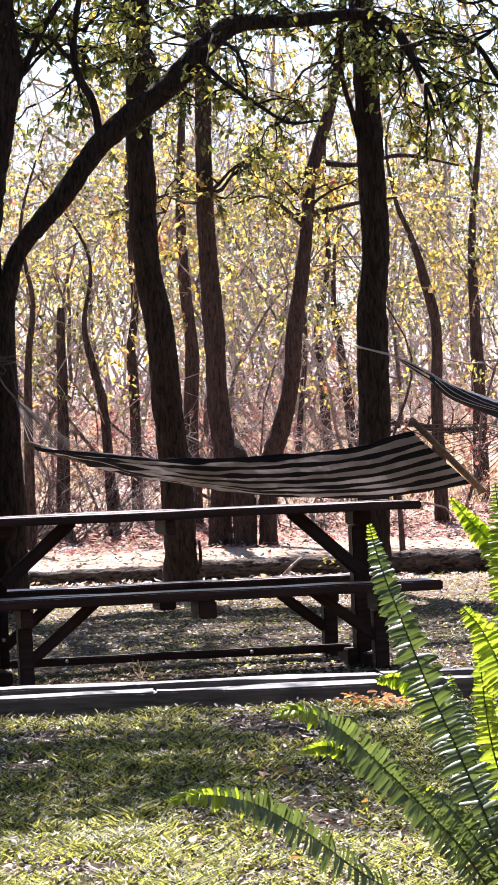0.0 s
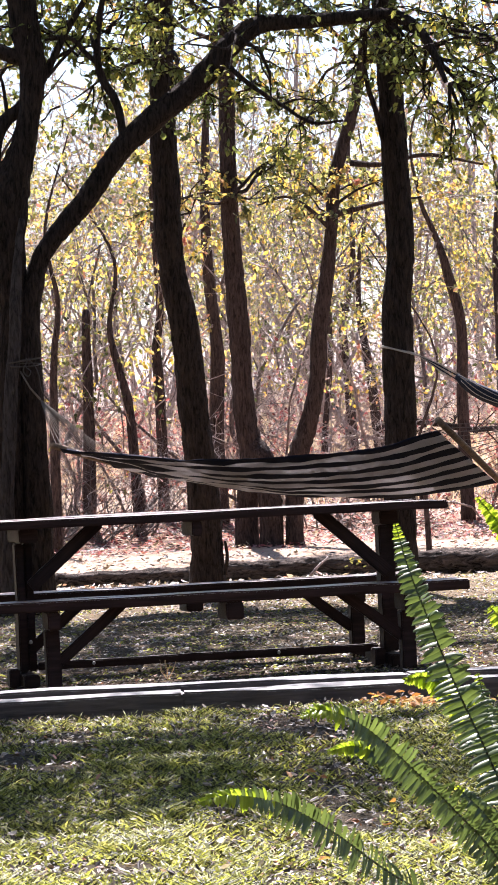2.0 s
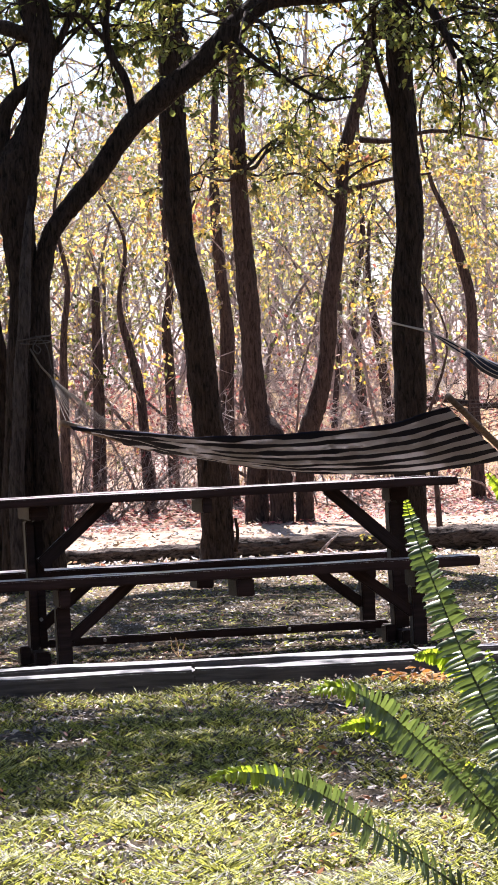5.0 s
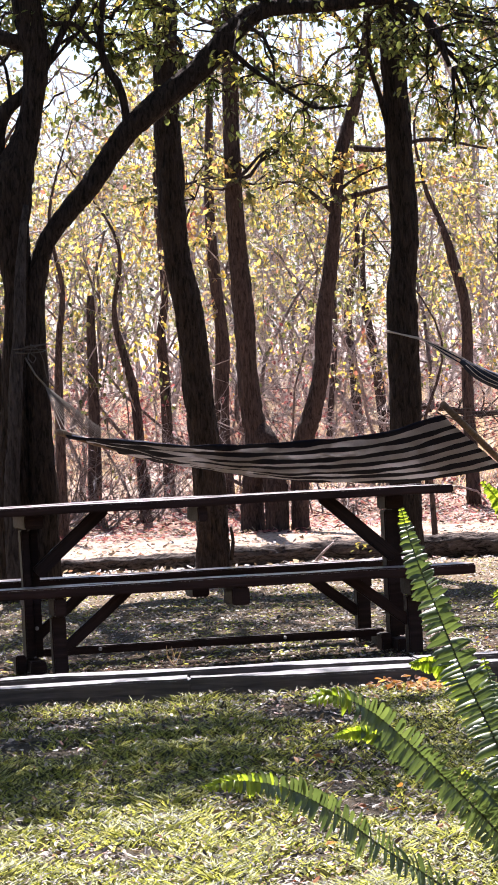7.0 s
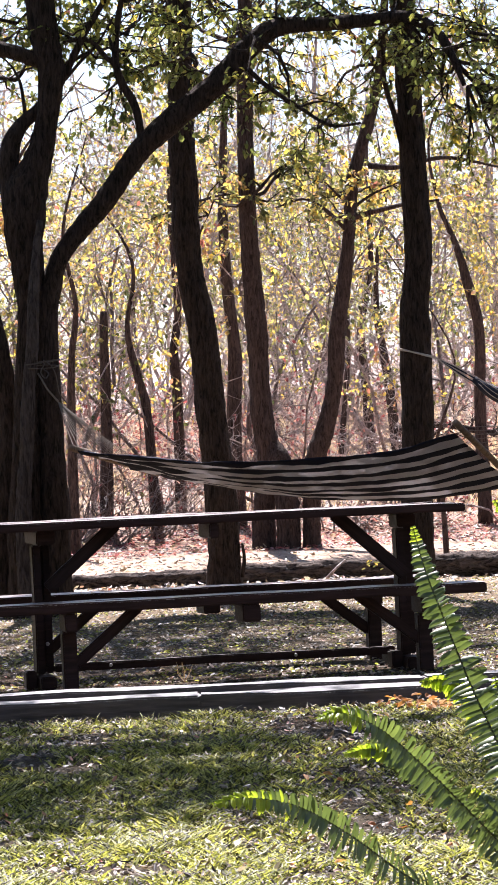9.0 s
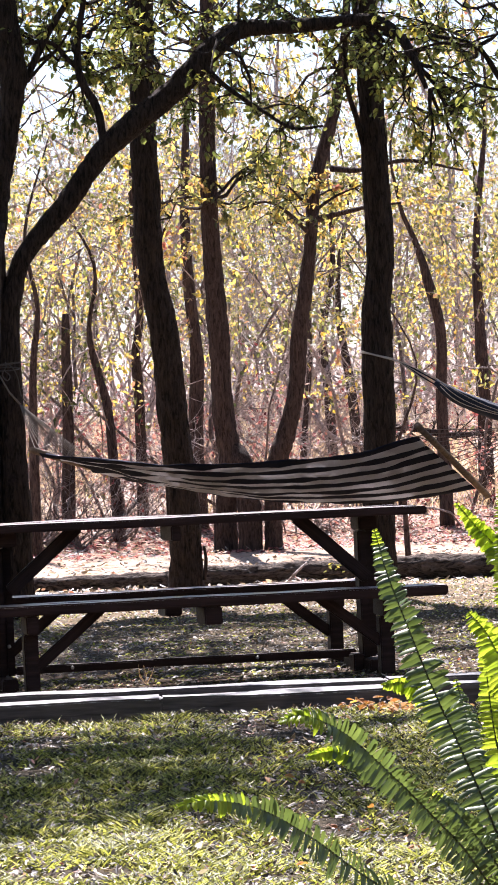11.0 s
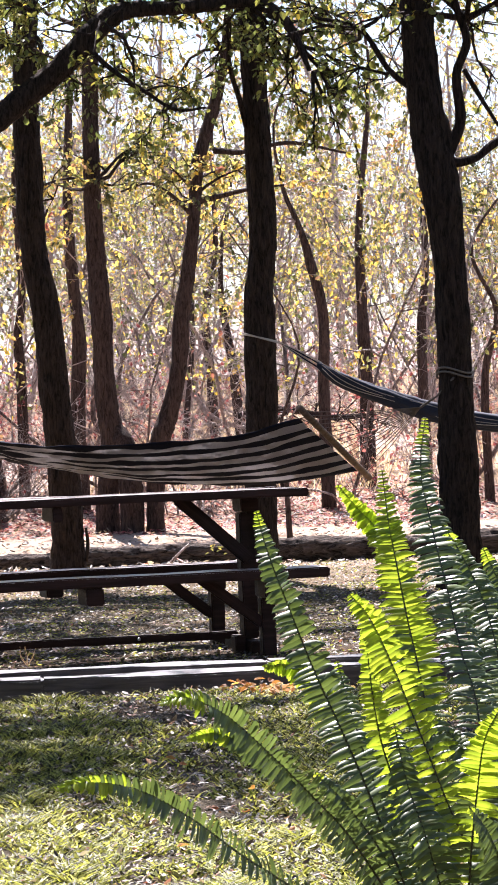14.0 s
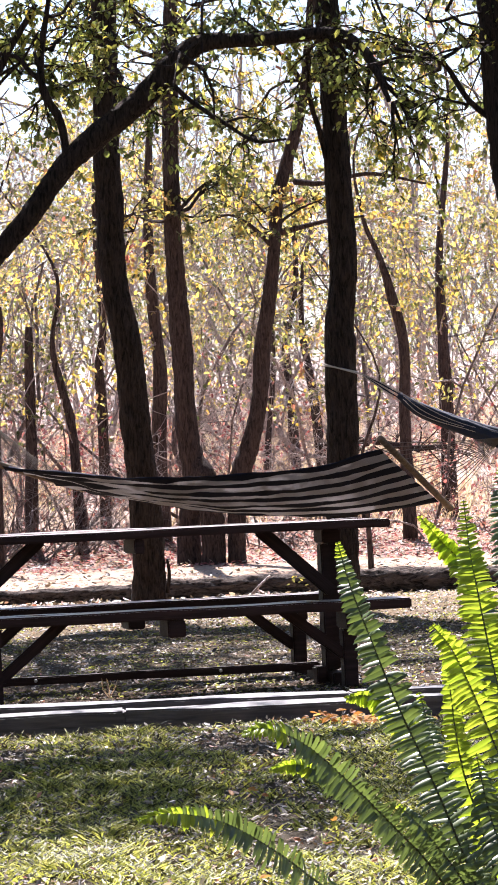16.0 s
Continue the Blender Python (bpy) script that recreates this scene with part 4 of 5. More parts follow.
# ---------------------------------------------------------------- picnic table
def picnic_table():
    t = thing("picnic_table", "dark-stained wooden picnic table with attached benches and diagonal braces", "picnic table", (-0.03, 16.0, 0.0))
    t.rotation_euler = (0, 0, radians(10))
    L, R_ = -1.32, 1.07

    def board(name, a0, a1, b0, b1, z0, z1, mat=WOOD):
        plank(name, (a1 - a0, b1 - b0, z1 - z0), pose((a0 + a1) / 2, (b0 + b1) / 2, (z0 + z1) / 2), mat, t)

    # Upward plank faces take the glare-pale colour, all others the dark stain.
    for k in range(5):
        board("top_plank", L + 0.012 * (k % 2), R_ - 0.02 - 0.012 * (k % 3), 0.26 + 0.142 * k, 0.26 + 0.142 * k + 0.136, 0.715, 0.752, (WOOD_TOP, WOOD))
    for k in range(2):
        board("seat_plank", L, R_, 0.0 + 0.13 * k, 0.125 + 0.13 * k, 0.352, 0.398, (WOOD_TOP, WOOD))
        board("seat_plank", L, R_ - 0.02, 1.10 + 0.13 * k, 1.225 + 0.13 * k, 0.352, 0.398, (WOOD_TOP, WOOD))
    for a, c in ((-0.867, -0.807), (0.817, 0.80)):
        # table uprights in pairs, bench posts, sills and bearers
        board("upright", a - 0.045, a - 0.006, 0.50, 0.60, 0.062, 0.648)
        board("upright", a + 0.004, a + 0.043, 0.58, 0.68, 0.062, 0.648)
        board("bearer", a - 0.035, a + 0.05, 0.38 if a < 0 else 0.52, 0.88 if a < 0 else 0.70, 0.650, 0.713)
        for b in (0.10, 1.20):
            board("bench_post", c - 0.032, c + 0.032, b, b + 0.08, 0.0, 0.268)
            board("bench_bearer", c - 0.028, c + 0.028, b - 0.08, b + 0.14, 0.27, 0.35)
        board("sill", a - 0.048, a + 0.024, 0.34, 0.92, 0.0, 0.06)
        board("foot_block", a - 0.10, a - 0.052, 0.44, 0.56, 0.0, 0.085)
    board("batten", -0.130, -0.085, 0.29, 0.60, 0.645, 0.713)
    board("batten", -0.04, 0.04, 0.01, 0.25, 0.27, 0.35)
    board("batten", -0.04, 0.04, 1.11, 1.35, 0.27, 0.35)
    board("rail", -0.82, 0.77, 0.62, 0.66, 0.063, 0.10)

    for a, b, z in ((-0.56, 0.617, 0.083), (0.30, 0.617, 0.083), (-0.86, 0.497, 0.20), (0.80, 0.497, 0.20)):
        bm = bmesh.new()
        bmesh.ops.create_cone(bm, cap_ends=True, segments=12, radius1=0.009, radius2=0.007, depth=0.008)
        ob = part("bolt", bm, STEEL, t, "dull steel bolt head")
        ob.matrix_basis = pose(a, b, z, 90, 0, 0)

    def brace(a0, z0, a1, z1, b, thick=0.06):
        n = math.hypot(a1 - a0, z1 - z0)
        plank("brace", (n, 0.035, thick), pose((a0 + a1) / 2, b, (z0 + z1) / 2, 0, -math.degrees(math.atan2(z1 - z0, a1 - a0)), 0), WOOD, t)

    brace(-0.85, 0.45, -0.53, 0.728, 0.47)
    brace(0.80, 0.43, 0.475, 0.728, 0.47)
    for b in (0.14, 1.24):
        brace(-0.78, 0.12, -0.48, 0.372, b, 0.05)
        brace(0.78, 0.15, 0.50, 0.372, b, 0.05)


picnic_table()


def sleepers():
    label = "weathered timber sleeper edging the lawn"
    for k, y, ends in ((0, 14.05, (-2.6, -0.2485, 1.25, 3.4)), (1, 14.275, (-2.9, -1.12, 0.64, 3.2))):
        for x0, x1 in zip(ends, ends[1:]):
            x0 += 0.003
            t = thing("timber_sleeper", label, "sleeper", ((x0 + x1) / 2, y + 0.11 + 0.03 * (x0 + x1) / 2, 0.0), "lawn edging")
            t.rotation_euler = (0, 0, math.atan(0.03))
            plank("beam", (x1 - x0, 0.21, 0.10), pose(0, 0, 0.035 + 0.018 * k), (SLEEPER_WOOD, SLEEPER_SIDE), t, bevel=0.007, wobble=0.006)


sleepers()


# ---------------------------------------------------------------- hammocks
def striped_hammock():
    t = thing("hammock", "navy and white striped canvas hammock with wooden spreader bars", "hammock", (0.211, 23.800, 0.815))
    o = t.location
    inv_o = lambda p: Vector(p) - o
    ln, lf = Vector((-1.144, 23.300, 1.108)), Vector((-0.667, 24.200, 0.934))
    rn, rf = Vector((1.279, 22.200, 1.132)), Vector((1.698, 22.900, 0.725))
    rows, cols = 13, 56
    near = smooth_line([(-1.125, 23.300, 1.098), (-0.614, 23.100, 1.023), (-0.253, 22.950, 0.985), (0.105, 22.800, 0.976), (0.493, 22.600, 0.984), (0.885, 22.400, 1.010), (1.245, 22.200, 1.092)], cols + 1)
    far = smooth_line([(-0.640, 24.200, 0.926), (-0.372, 24.000, 0.853), (-0.038, 23.800, 0.785), (0.346, 23.550, 0.722), (0.724, 23.350, 0.690), (1.186, 23.100, 0.690), (1.645, 22.900, 0.750)], cols + 1)
    s = Soup()
    for j in range(rows * 2 + 1):
        f = j / (rows * 2)
        for i in range(cols + 1):
            p = Vector(near[i]).lerp(Vector(far[i]), f)
            sag = 0.035 * math.sin(math.pi * f) * math.sin(math.pi * i / cols)
            pinch = math.exp(-i / (cols * 0.22))
            ruck = (0.012 + 0.03 * pinch) * noise.noise((i * 0.16, j * 0.62, 2)) + 0.006 * noise.noise((i * 0.5, j * 0.4, 5))
            p.z += -sag + ruck
            s.v.append(tuple(p - o))
    w = cols + 1
    for j in range(rows * 2):
        for i in range(cols):
            s.f.append((j * w + i, j * w + i + 1, (j + 1) * w + i + 1, (j + 1) * w + i))
            s.m.append(0 if (j // 2) % 2 == 0 else 1)
    ob = s.part("canvas", [NAVY, WHITE], t, "navy and white striped canvas", smooth=True)
    sol = ob.modifiers.new("thick", "SOLIDIFY")
    sol.thickness = 0.004
    bars = []
    for a, b in ((ln, lf), (rn, rf)):
        s = Soup()
        e = (b - a).normalized() * 0.06
        s.tube([a - e - o, a.lerp(b, 0.3) - o, a.lerp(b, 0.7) - o, b + e - o], [0.021] * 4, 12)
        bars.append(s.part("spreader_bar", BAR_WOOD, t, "round wooden spreader bar", smooth=True))
    # fans of cords from the bars to the rings
    ring_l, ring_r = Vector((-1.266, 23.850, 1.428)), Vector((1.995, 22.100, 1.130))
    for a, b, ring, bar in ((ln, lf, ring_l, bars[0]), (rn, rf, ring_r, bars[1])):
        for k in range(16):
            p = a.lerp(b, k / 15)
            mid = p.lerp(ring, 0.5) + Vector((0, 0, -0.015))
            s = Soup()
            s.tube([p - o, mid - o, ring - o], [0.0024] * 3, 5)
            s.part("cord", ROPE_DARK, bar)
    for ring, knot in ((ring_l, (-1.387, 23.780, 1.618)), (ring_r, (2.185, 21.900, 1.300))):
        s = Soup()
        k = Vector(knot)
        s.tube([ring - o, ring.lerp(k, 0.5) - o + Vector((0, 0, -0.02)), k - o], [0.008, 0.006, 0.006], 8, 0.1)
        s.part("rope", ROPE_DARK, t, smooth=True)
    for centre, rad in (((2.203, 22.000, 1.320), 0.112), ((2.203, 22.000, 1.345), 0.111)):
        s = Soup()
        c = Vector(centre) - o
        s.tube([c + Vector((rad * math.cos(a), rad * math.sin(a), 0.02 * math.sin(2 * a))) for a in np.linspace(0, 2 * math.pi, 29)], [0.007] * 29, 6)
        s.part("rope", ROPE_DARK, t, smooth=True)


striped_hammock()


def tied_rope():
    """The rope wound round the many-stemmed tree, with loose loops and a hanging end."""
    t = thing("tied_rope", "weathered rope wound and knotted round a dark stem", "rope", (-1.36, 23.74, 1.66))
    r = random.Random(8)
    for k in range(2):
        s = Soup()
        ring = []
        for i in range(30):
            a = 2 * math.pi * i / 29
            ring.append(((0.10 + 0.012 * k) * math.cos(a) + 0.012 * r.random(), 0.05 + 0.11 * math.sin(a), 0.03 * k + 0.014 * math.sin(a + k)))
        s.tube(ring, [0.004] * 30, 6)
        s.part("turn", ROPE_OLD, t, smooth=True)
    for line in ([(0.02, -0.07, 0.04), (0.07, -0.09, 0.00), (0.10, -0.08, -0.07), (0.115, -0.06, -0.18), (0.16, -0.04, -0.25)],
                 [(0.02, -0.07, -0.02), (0.05, -0.10, -0.05), (0.03, -0.10, -0.08), (0.0, -0.08, -0.04), (0.03, -0.08, 0.02)]):
        s = Soup()
        pts = smooth_line(line, 20)
        s.tube(pts, [0.004] * 20, 6)
        s.part("loose_end", ROPE_OLD, t, smooth=True)


tied_rope()


def blue_hammock():
    t = thing("hammock", "dark blue hammock hanging bunched up on thin ropes", "hammock", (2.070, 25.000, 1.228))
    o = t.location
    spine = smooth_line([(1.546, 24.900, 1.470), (1.697, 24.900, 1.359), (2.030, 25.000, 1.218), (2.377, 25.000, 1.098), (2.843, 25.000, 1.008), (3.312, 25.000, 1.008), (3.668, 25.000, 1.110)], 60)
    for k in range(7):
        s = Soup()
        pts, rad = [], []
        for i, p in enumerate(spine):
            u = i / 59
            swell = math.sin(math.pi * min(1, u * 1.05 + 0.02)) ** 0.6
            a = k * 2.4 + u * 2.0
            pts.append(Vector(p) - o + Vector((0, 0.03 * math.cos(a), 0.036 * math.sin(a))) * swell)
            rad.append(0.010 + 0.025 * swell)
        s.tube(pts, rad, 9, 0.15)
        s.part("fold", NAVY_DARK, t, smooth=True)
    for k in range(3):
        s = Soup()
        s.tube([Vector(p) - o + Vector((0, -0.055, 0.03 - 0.025 * k + 0.012 * math.sin(i * 0.3 + k))) for i, p in enumerate(spine[2:52])], [0.0028] * 50, 5)
        s.part("edge_cord", ROPE, t)
    knot, ring = Vector((1.042, 24.900, 1.706)), Vector((1.297, 24.850, 1.624))
    s = Soup()
    s.tube([knot - o, ring - o], [0.006, 0.006], 7)
    s.part("rope", ROPE, t)
    s = Soup()
    loop = [Vector((1.159, 25.000, 1.671)) - o + Vector((0.118 * math.cos(a), 0.118 * math.sin(a), -0.028 * math.cos(a))) for a in np.linspace(0, 2 * math.pi, 25)]
    s.tube(loop, [0.005] * 25, 7)
    s.part("rope", ROPE, t)
    for k in range(5):
        s = Soup()
        e = Vector((1.573, 24.900, 1.450)) + Vector((0, 0, 0.016 * (k - 2)))
        s.tube([ring - o, ring.lerp(e, 0.5) - o + Vector((0, 0, 0.004 * (k - 2))), e - o], [0.0055] * 3, 5)
        s.part("cord", NAVY if k % 2 else ROPE, t)
    end = Vector((4.384, 25.000, 1.413))
    s = Soup()
    s.tube([Vector(spine[-1]) - o, end - o], [0.012, 0.010], 7)
    s.part("rope", ROPE, t)
    tr = thing("tree", "dark-barked tree that holds the blue hammock", "tree", group="bush trees")
    trunk_part(tr, [(add_root(end + Vector((0.07, 0, 0))), 0.2), (tuple(end + Vector((0.07, 0, 0))), 0.17), (tuple(end + Vector((0.0, 0, 3))), 0.12)], BARK_DARK, 14)


blue_hammock()


# ---------------------------------------------------------------- fern
def frond(parent, line, width, mat, droop=0.25, lit_share=0.0, facing=(0, -1, 0.35), seed=1, hang=0):
    """An arching frond: a thin rachis and two rows of curled, overlapping leaflets, the outermost ones coloured paler
    as if sunlit.
    """
    r = random.Random(seed)
    twist = r.uniform(-0.9, 0.9)
    pts = smooth_line(line, 90)
    n = len(pts)
    s, stem = Soup(), Soup()
    length = sum(math.dist(pts[i], pts[i + 1]) for i in range(n - 1))
    stem.tube(pts, [0.0007 + 0.0014 * i / n for i in range(n)], 5, cap=False)
    pinnae = int(length / 0.0082)
    face = Vector(facing).normalized()
    for i in range(pinnae):
        u = (i + 0.5) / pinnae
        k = min(n - 2, int(u * (n - 1)))
        p = Vector(pts[k]).lerp(Vector(pts[k + 1]), u * (n - 1) - k)
        way = (Vector(pts[k]) - Vector(pts[k + 1])).normalized()
        turn = Matrix.Rotation(twist * (u - 0.3) + 0.3 * math.sin(u * 6 + seed), 3, way)
        side = (turn @ way.cross(face)).normalized()
        up = side.cross(way).normalized()
        reach = width * (0.12 + 0.88 * min(1.0, u / 0.42) ** 0.8) * (1.0 if u < 0.75 else 1 - 0.6 * (u - 0.75) / 0.25)
        for sg in (-1, 1):
            if r.random() < 0.02:
                continue
            d = (side * sg + way * (0.22 + 0.09 * r.gauss(0, 1)) + up * (0.22 + r.gauss(0, 0.2)) + Vector((0, 0, -droop))).normalized()
            if hang:
                d = (d + Vector((0, -0.25 - 0.3 * r.random(), 0))).normalized()
            l = 0.86 * reach * r.uniform(0.86, 1.1)
            b = len(s.v)
            tilt = r.uniform(0.0, 0.25) if hang or u < lit_share else r.uniform(0.05, 0.8)
            n_leaf = (up * (1 - 0.5 * tilt) + Vector((0, 0, tilt)) + Vector((r.gauss(0, 0.2), r.gauss(0, 0.15), 0))).normalized()
            wv = n_leaf.cross(d).normalized()
            if wv.dot(way) < 0:
                wv = -wv
            lift = n_leaf * -0.0012
            wv = wv * (0.0036 if hang == 0 else 0.0033) * min(1, 0.4 + u * 3)
            dr = (Vector((0, 0, -1)) - 0.35 * up) * (l * (droop * 0.5 + r.uniform(0.08, 0.36)))
            sweep = way * (l * r.uniform(0.08, 0.22))
            for along, wide, sink in ((0.0, 0.8, 0.0), (0.12, 1.05, 0.0), (0.42, 1.0, 0.10), (0.72, 0.88, 0.38), (0.92, 0.52, 0.76)):
                q = p + d * l * along + dr * sink + sweep * along * along
                wave = wv * (wide * r.uniform(0.9, 1.1))
                s.v += [tuple(q - wave), tuple(q - lift), tuple(q + wave)]
            s.v.append(tuple(p + d * l + dr + sweep))
            for k in range(4):
                c = b + 3 * k
                s.f += [(c, c + 1, c + 4, c + 3), (c + 1, c + 2, c + 5, c + 4)]
            s.f += [(b + 12, b + 13, b + 15), (b + 13, b + 14, b + 15)]
            s.m += [1 if u < lit_share * r.uniform(0.7, 1.3) else 0] * 10
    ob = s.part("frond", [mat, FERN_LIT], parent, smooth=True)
    stem.part("rachis", FERN_STEM, ob)
    return ob


def fern():
    base = (0.417, 4.600, 0.186)
    t = thing("potted_fern", "lush green sword fern with arching fronds in a clay pot", "fern", (base[0], base[1], 0.0))
    rows = [
        ([(0.195, 4.500, 0.906), (0.208, 4.500, 0.852), (0.232, 4.500, 0.781), (0.260, 4.500, 0.702), (0.292, 4.500, 0.624), (0.330, 4.500, 0.523), (0.373, 4.500, 0.388)], 0.036, FERN, 0.12),
        ([(0.374, 4.750, 0.948), (0.377, 4.720, 0.883), (0.383, 4.700, 0.831), (0.394, 4.680, 0.751), (0.404, 4.660, 0.686), (0.415, 4.630, 0.579), (0.421, 4.600, 0.365)], 0.042, FERN_LIT, 0.05),
        ([(0.318, 4.800, 0.930), (0.346, 4.800, 0.894), (0.375, 4.800, 0.859), (0.391, 4.750, 0.800), (0.407, 4.700, 0.683), (0.423, 4.650, 0.395)], 0.030, FERN_LIT, 0.1),
        ([(0.311, 4.550, 0.795), (0.333, 4.550, 0.767), (0.356, 4.550, 0.716), (0.385, 4.550, 0.637), (0.420, 4.550, 0.536), (0.448, 4.550, 0.449), (0.457, 4.600, 0.292)], 0.046, FERN_LIT, 0.15),
        ([(0.334, 4.620, 0.785), (0.336, 4.620, 0.706), (0.345, 4.600, 0.613), (0.370, 4.600, 0.519), (0.403, 4.600, 0.373)], 0.026, FERN_LIT, 0.2),
        ([(0.062, 4.250, 0.689), (0.092, 4.250, 0.695), (0.138, 4.280, 0.671), (0.191, 4.320, 0.619), (0.246, 4.370, 0.557), (0.295, 4.420, 0.495), (0.359, 4.500, 0.374)], 0.034, FERN, 0.12),
        ([(-0.063, 4.100, 0.608), (-0.025, 4.120, 0.613), (0.033, 4.170, 0.596), (0.092, 4.220, 0.556), (0.152, 4.300, 0.501), (0.229, 4.400, 0.435), (0.329, 4.500, 0.326)], 0.032, FERN, 0.10),
        ([(0.443, 4.850, 1.015), (0.433, 4.840, 0.946), (0.441, 4.820, 0.878), (0.456, 4.780, 0.788), (0.467, 4.740, 0.708), (0.482, 4.700, 0.629), (0.479, 4.650, 0.502)], 0.040, FERN, 0.2),
        ([(0.467, 4.900, 0.867), (0.496, 4.900, 0.813), (0.518, 4.880, 0.751), (0.530, 4.850, 0.669), (0.524, 4.800, 0.560), (0.494, 4.700, 0.386)], 0.044, FERN, 0.35),
        ([(0.490, 4.500, 0.647), (0.469, 4.500, 0.609), (0.458, 4.500, 0.553), (0.448, 4.500, 0.483), (0.441, 4.550, 0.371)], 0.040, FERN_LIT, 0.1),
        ([(0.431, 4.350, 0.541), (0.457, 4.380, 0.503), (0.473, 4.420, 0.450), (0.470, 4.500, 0.342)], 0.036, FERN, 0.2),
        ([(0.301, 4.700, 0.703), (0.319, 4.680, 0.622), (0.343, 4.660, 0.536), (0.372, 4.630, 0.429)], 0.038, FERN, 0.3),
        ([(0.206, 4.750, 0.695), (0.244, 4.740, 0.695), (0.286, 4.720, 0.658), (0.326, 4.700, 0.584), (0.374, 4.650, 0.426)], 0.026, FERN_LIT, 0.3),
        ([(0.097, 4.500, 0.626), (0.137, 4.500, 0.630), (0.192, 4.500, 0.600), (0.253, 4.500, 0.534), (0.332, 4.500, 0.418)], 0.024, FERN, 0.15),
        ([(0.356, 4.500, 0.635), (0.370, 4.500, 0.557), (0.395, 4.500, 0.471), (0.419, 4.550, 0.351)], 0.042, FERN, 0.35),
        ([(0.423, 4.700, 0.624), (0.463, 4.680, 0.573), (0.483, 4.660, 0.501), (0.472, 4.630, 0.396)], 0.040, FERN, 0.3),
        ([(0.530, 5.000, 0.831), (0.558, 5.000, 0.752), (0.562, 4.950, 0.622), (0.514, 4.800, 0.410)], 0.042, FERN, 0.3),
        ([(0.252, 4.450, 0.581), (0.292, 4.460, 0.536), (0.341, 4.500, 0.460), (0.383, 4.550, 0.352)], 0.034, FERN, 0.2),
        ([(0.551, 4.700, 0.692), (0.540, 4.700, 0.604), (0.511, 4.680, 0.497), (0.471, 4.630, 0.359)], 0.042, FERN, 0.2),
    ]
    o = Vector(t.location)
    for i, (line, width, mat, droop) in enumerate(rows):
        crownp = Vector(base) + Vector((0.03 * math.sin(i * 2.1), 0.03 * math.cos(i * 1.7), 0.02))
        line = [tuple(Vector(p) - o) for p in line] + [tuple(crownp - o)]
        low = i in (5, 6, 13)
        # Share of each frond, from the tip, painted as sunlit; the rest stays darker.
        lit_share = 0.22 if low else 0.62 if mat == FERN_LIT else 0.06
        frond(t, line, width, FERN, droop, lit_share, (0, -0.85, 0.55) if low else (0, -1, 0.4), i + 3, 1 if low else 0)
    h = base[2]
    bm = bmesh.new()
    prof = [(0.0, 0.004), (0.095, 0.004), (0.10, 0.012), (0.135, h - 0.045), (0.15, h - 0.045), (0.152, h), (0.138, h), (0.13, h - 0.03), (0.0, h - 0.03)]
    vs = [bm.verts.new((r, 0, z)) for r, z in prof]
    es = [bm.edges.new((vs[i], vs[i + 1])) for i in range(len(vs) - 1)]
    bmesh.ops.spin(bm, geom=vs + es, cent=(0, 0, 0), axis=(0, 0, 1), angle=2 * math.pi, steps=40)
    bmesh.ops.remove_doubles(bm, verts=bm.verts, dist=0.0004)
    part("pot", bm, CLAY, t, "terracotta pot")
    bm = bmesh.new()
    bmesh.ops.create_circle(bm, cap_ends=True, segments=32, radius=0.13)
    for v in bm.verts:
        v.co.z = h - 0.022
    part("soil", bm, SOIL, t)


fern()


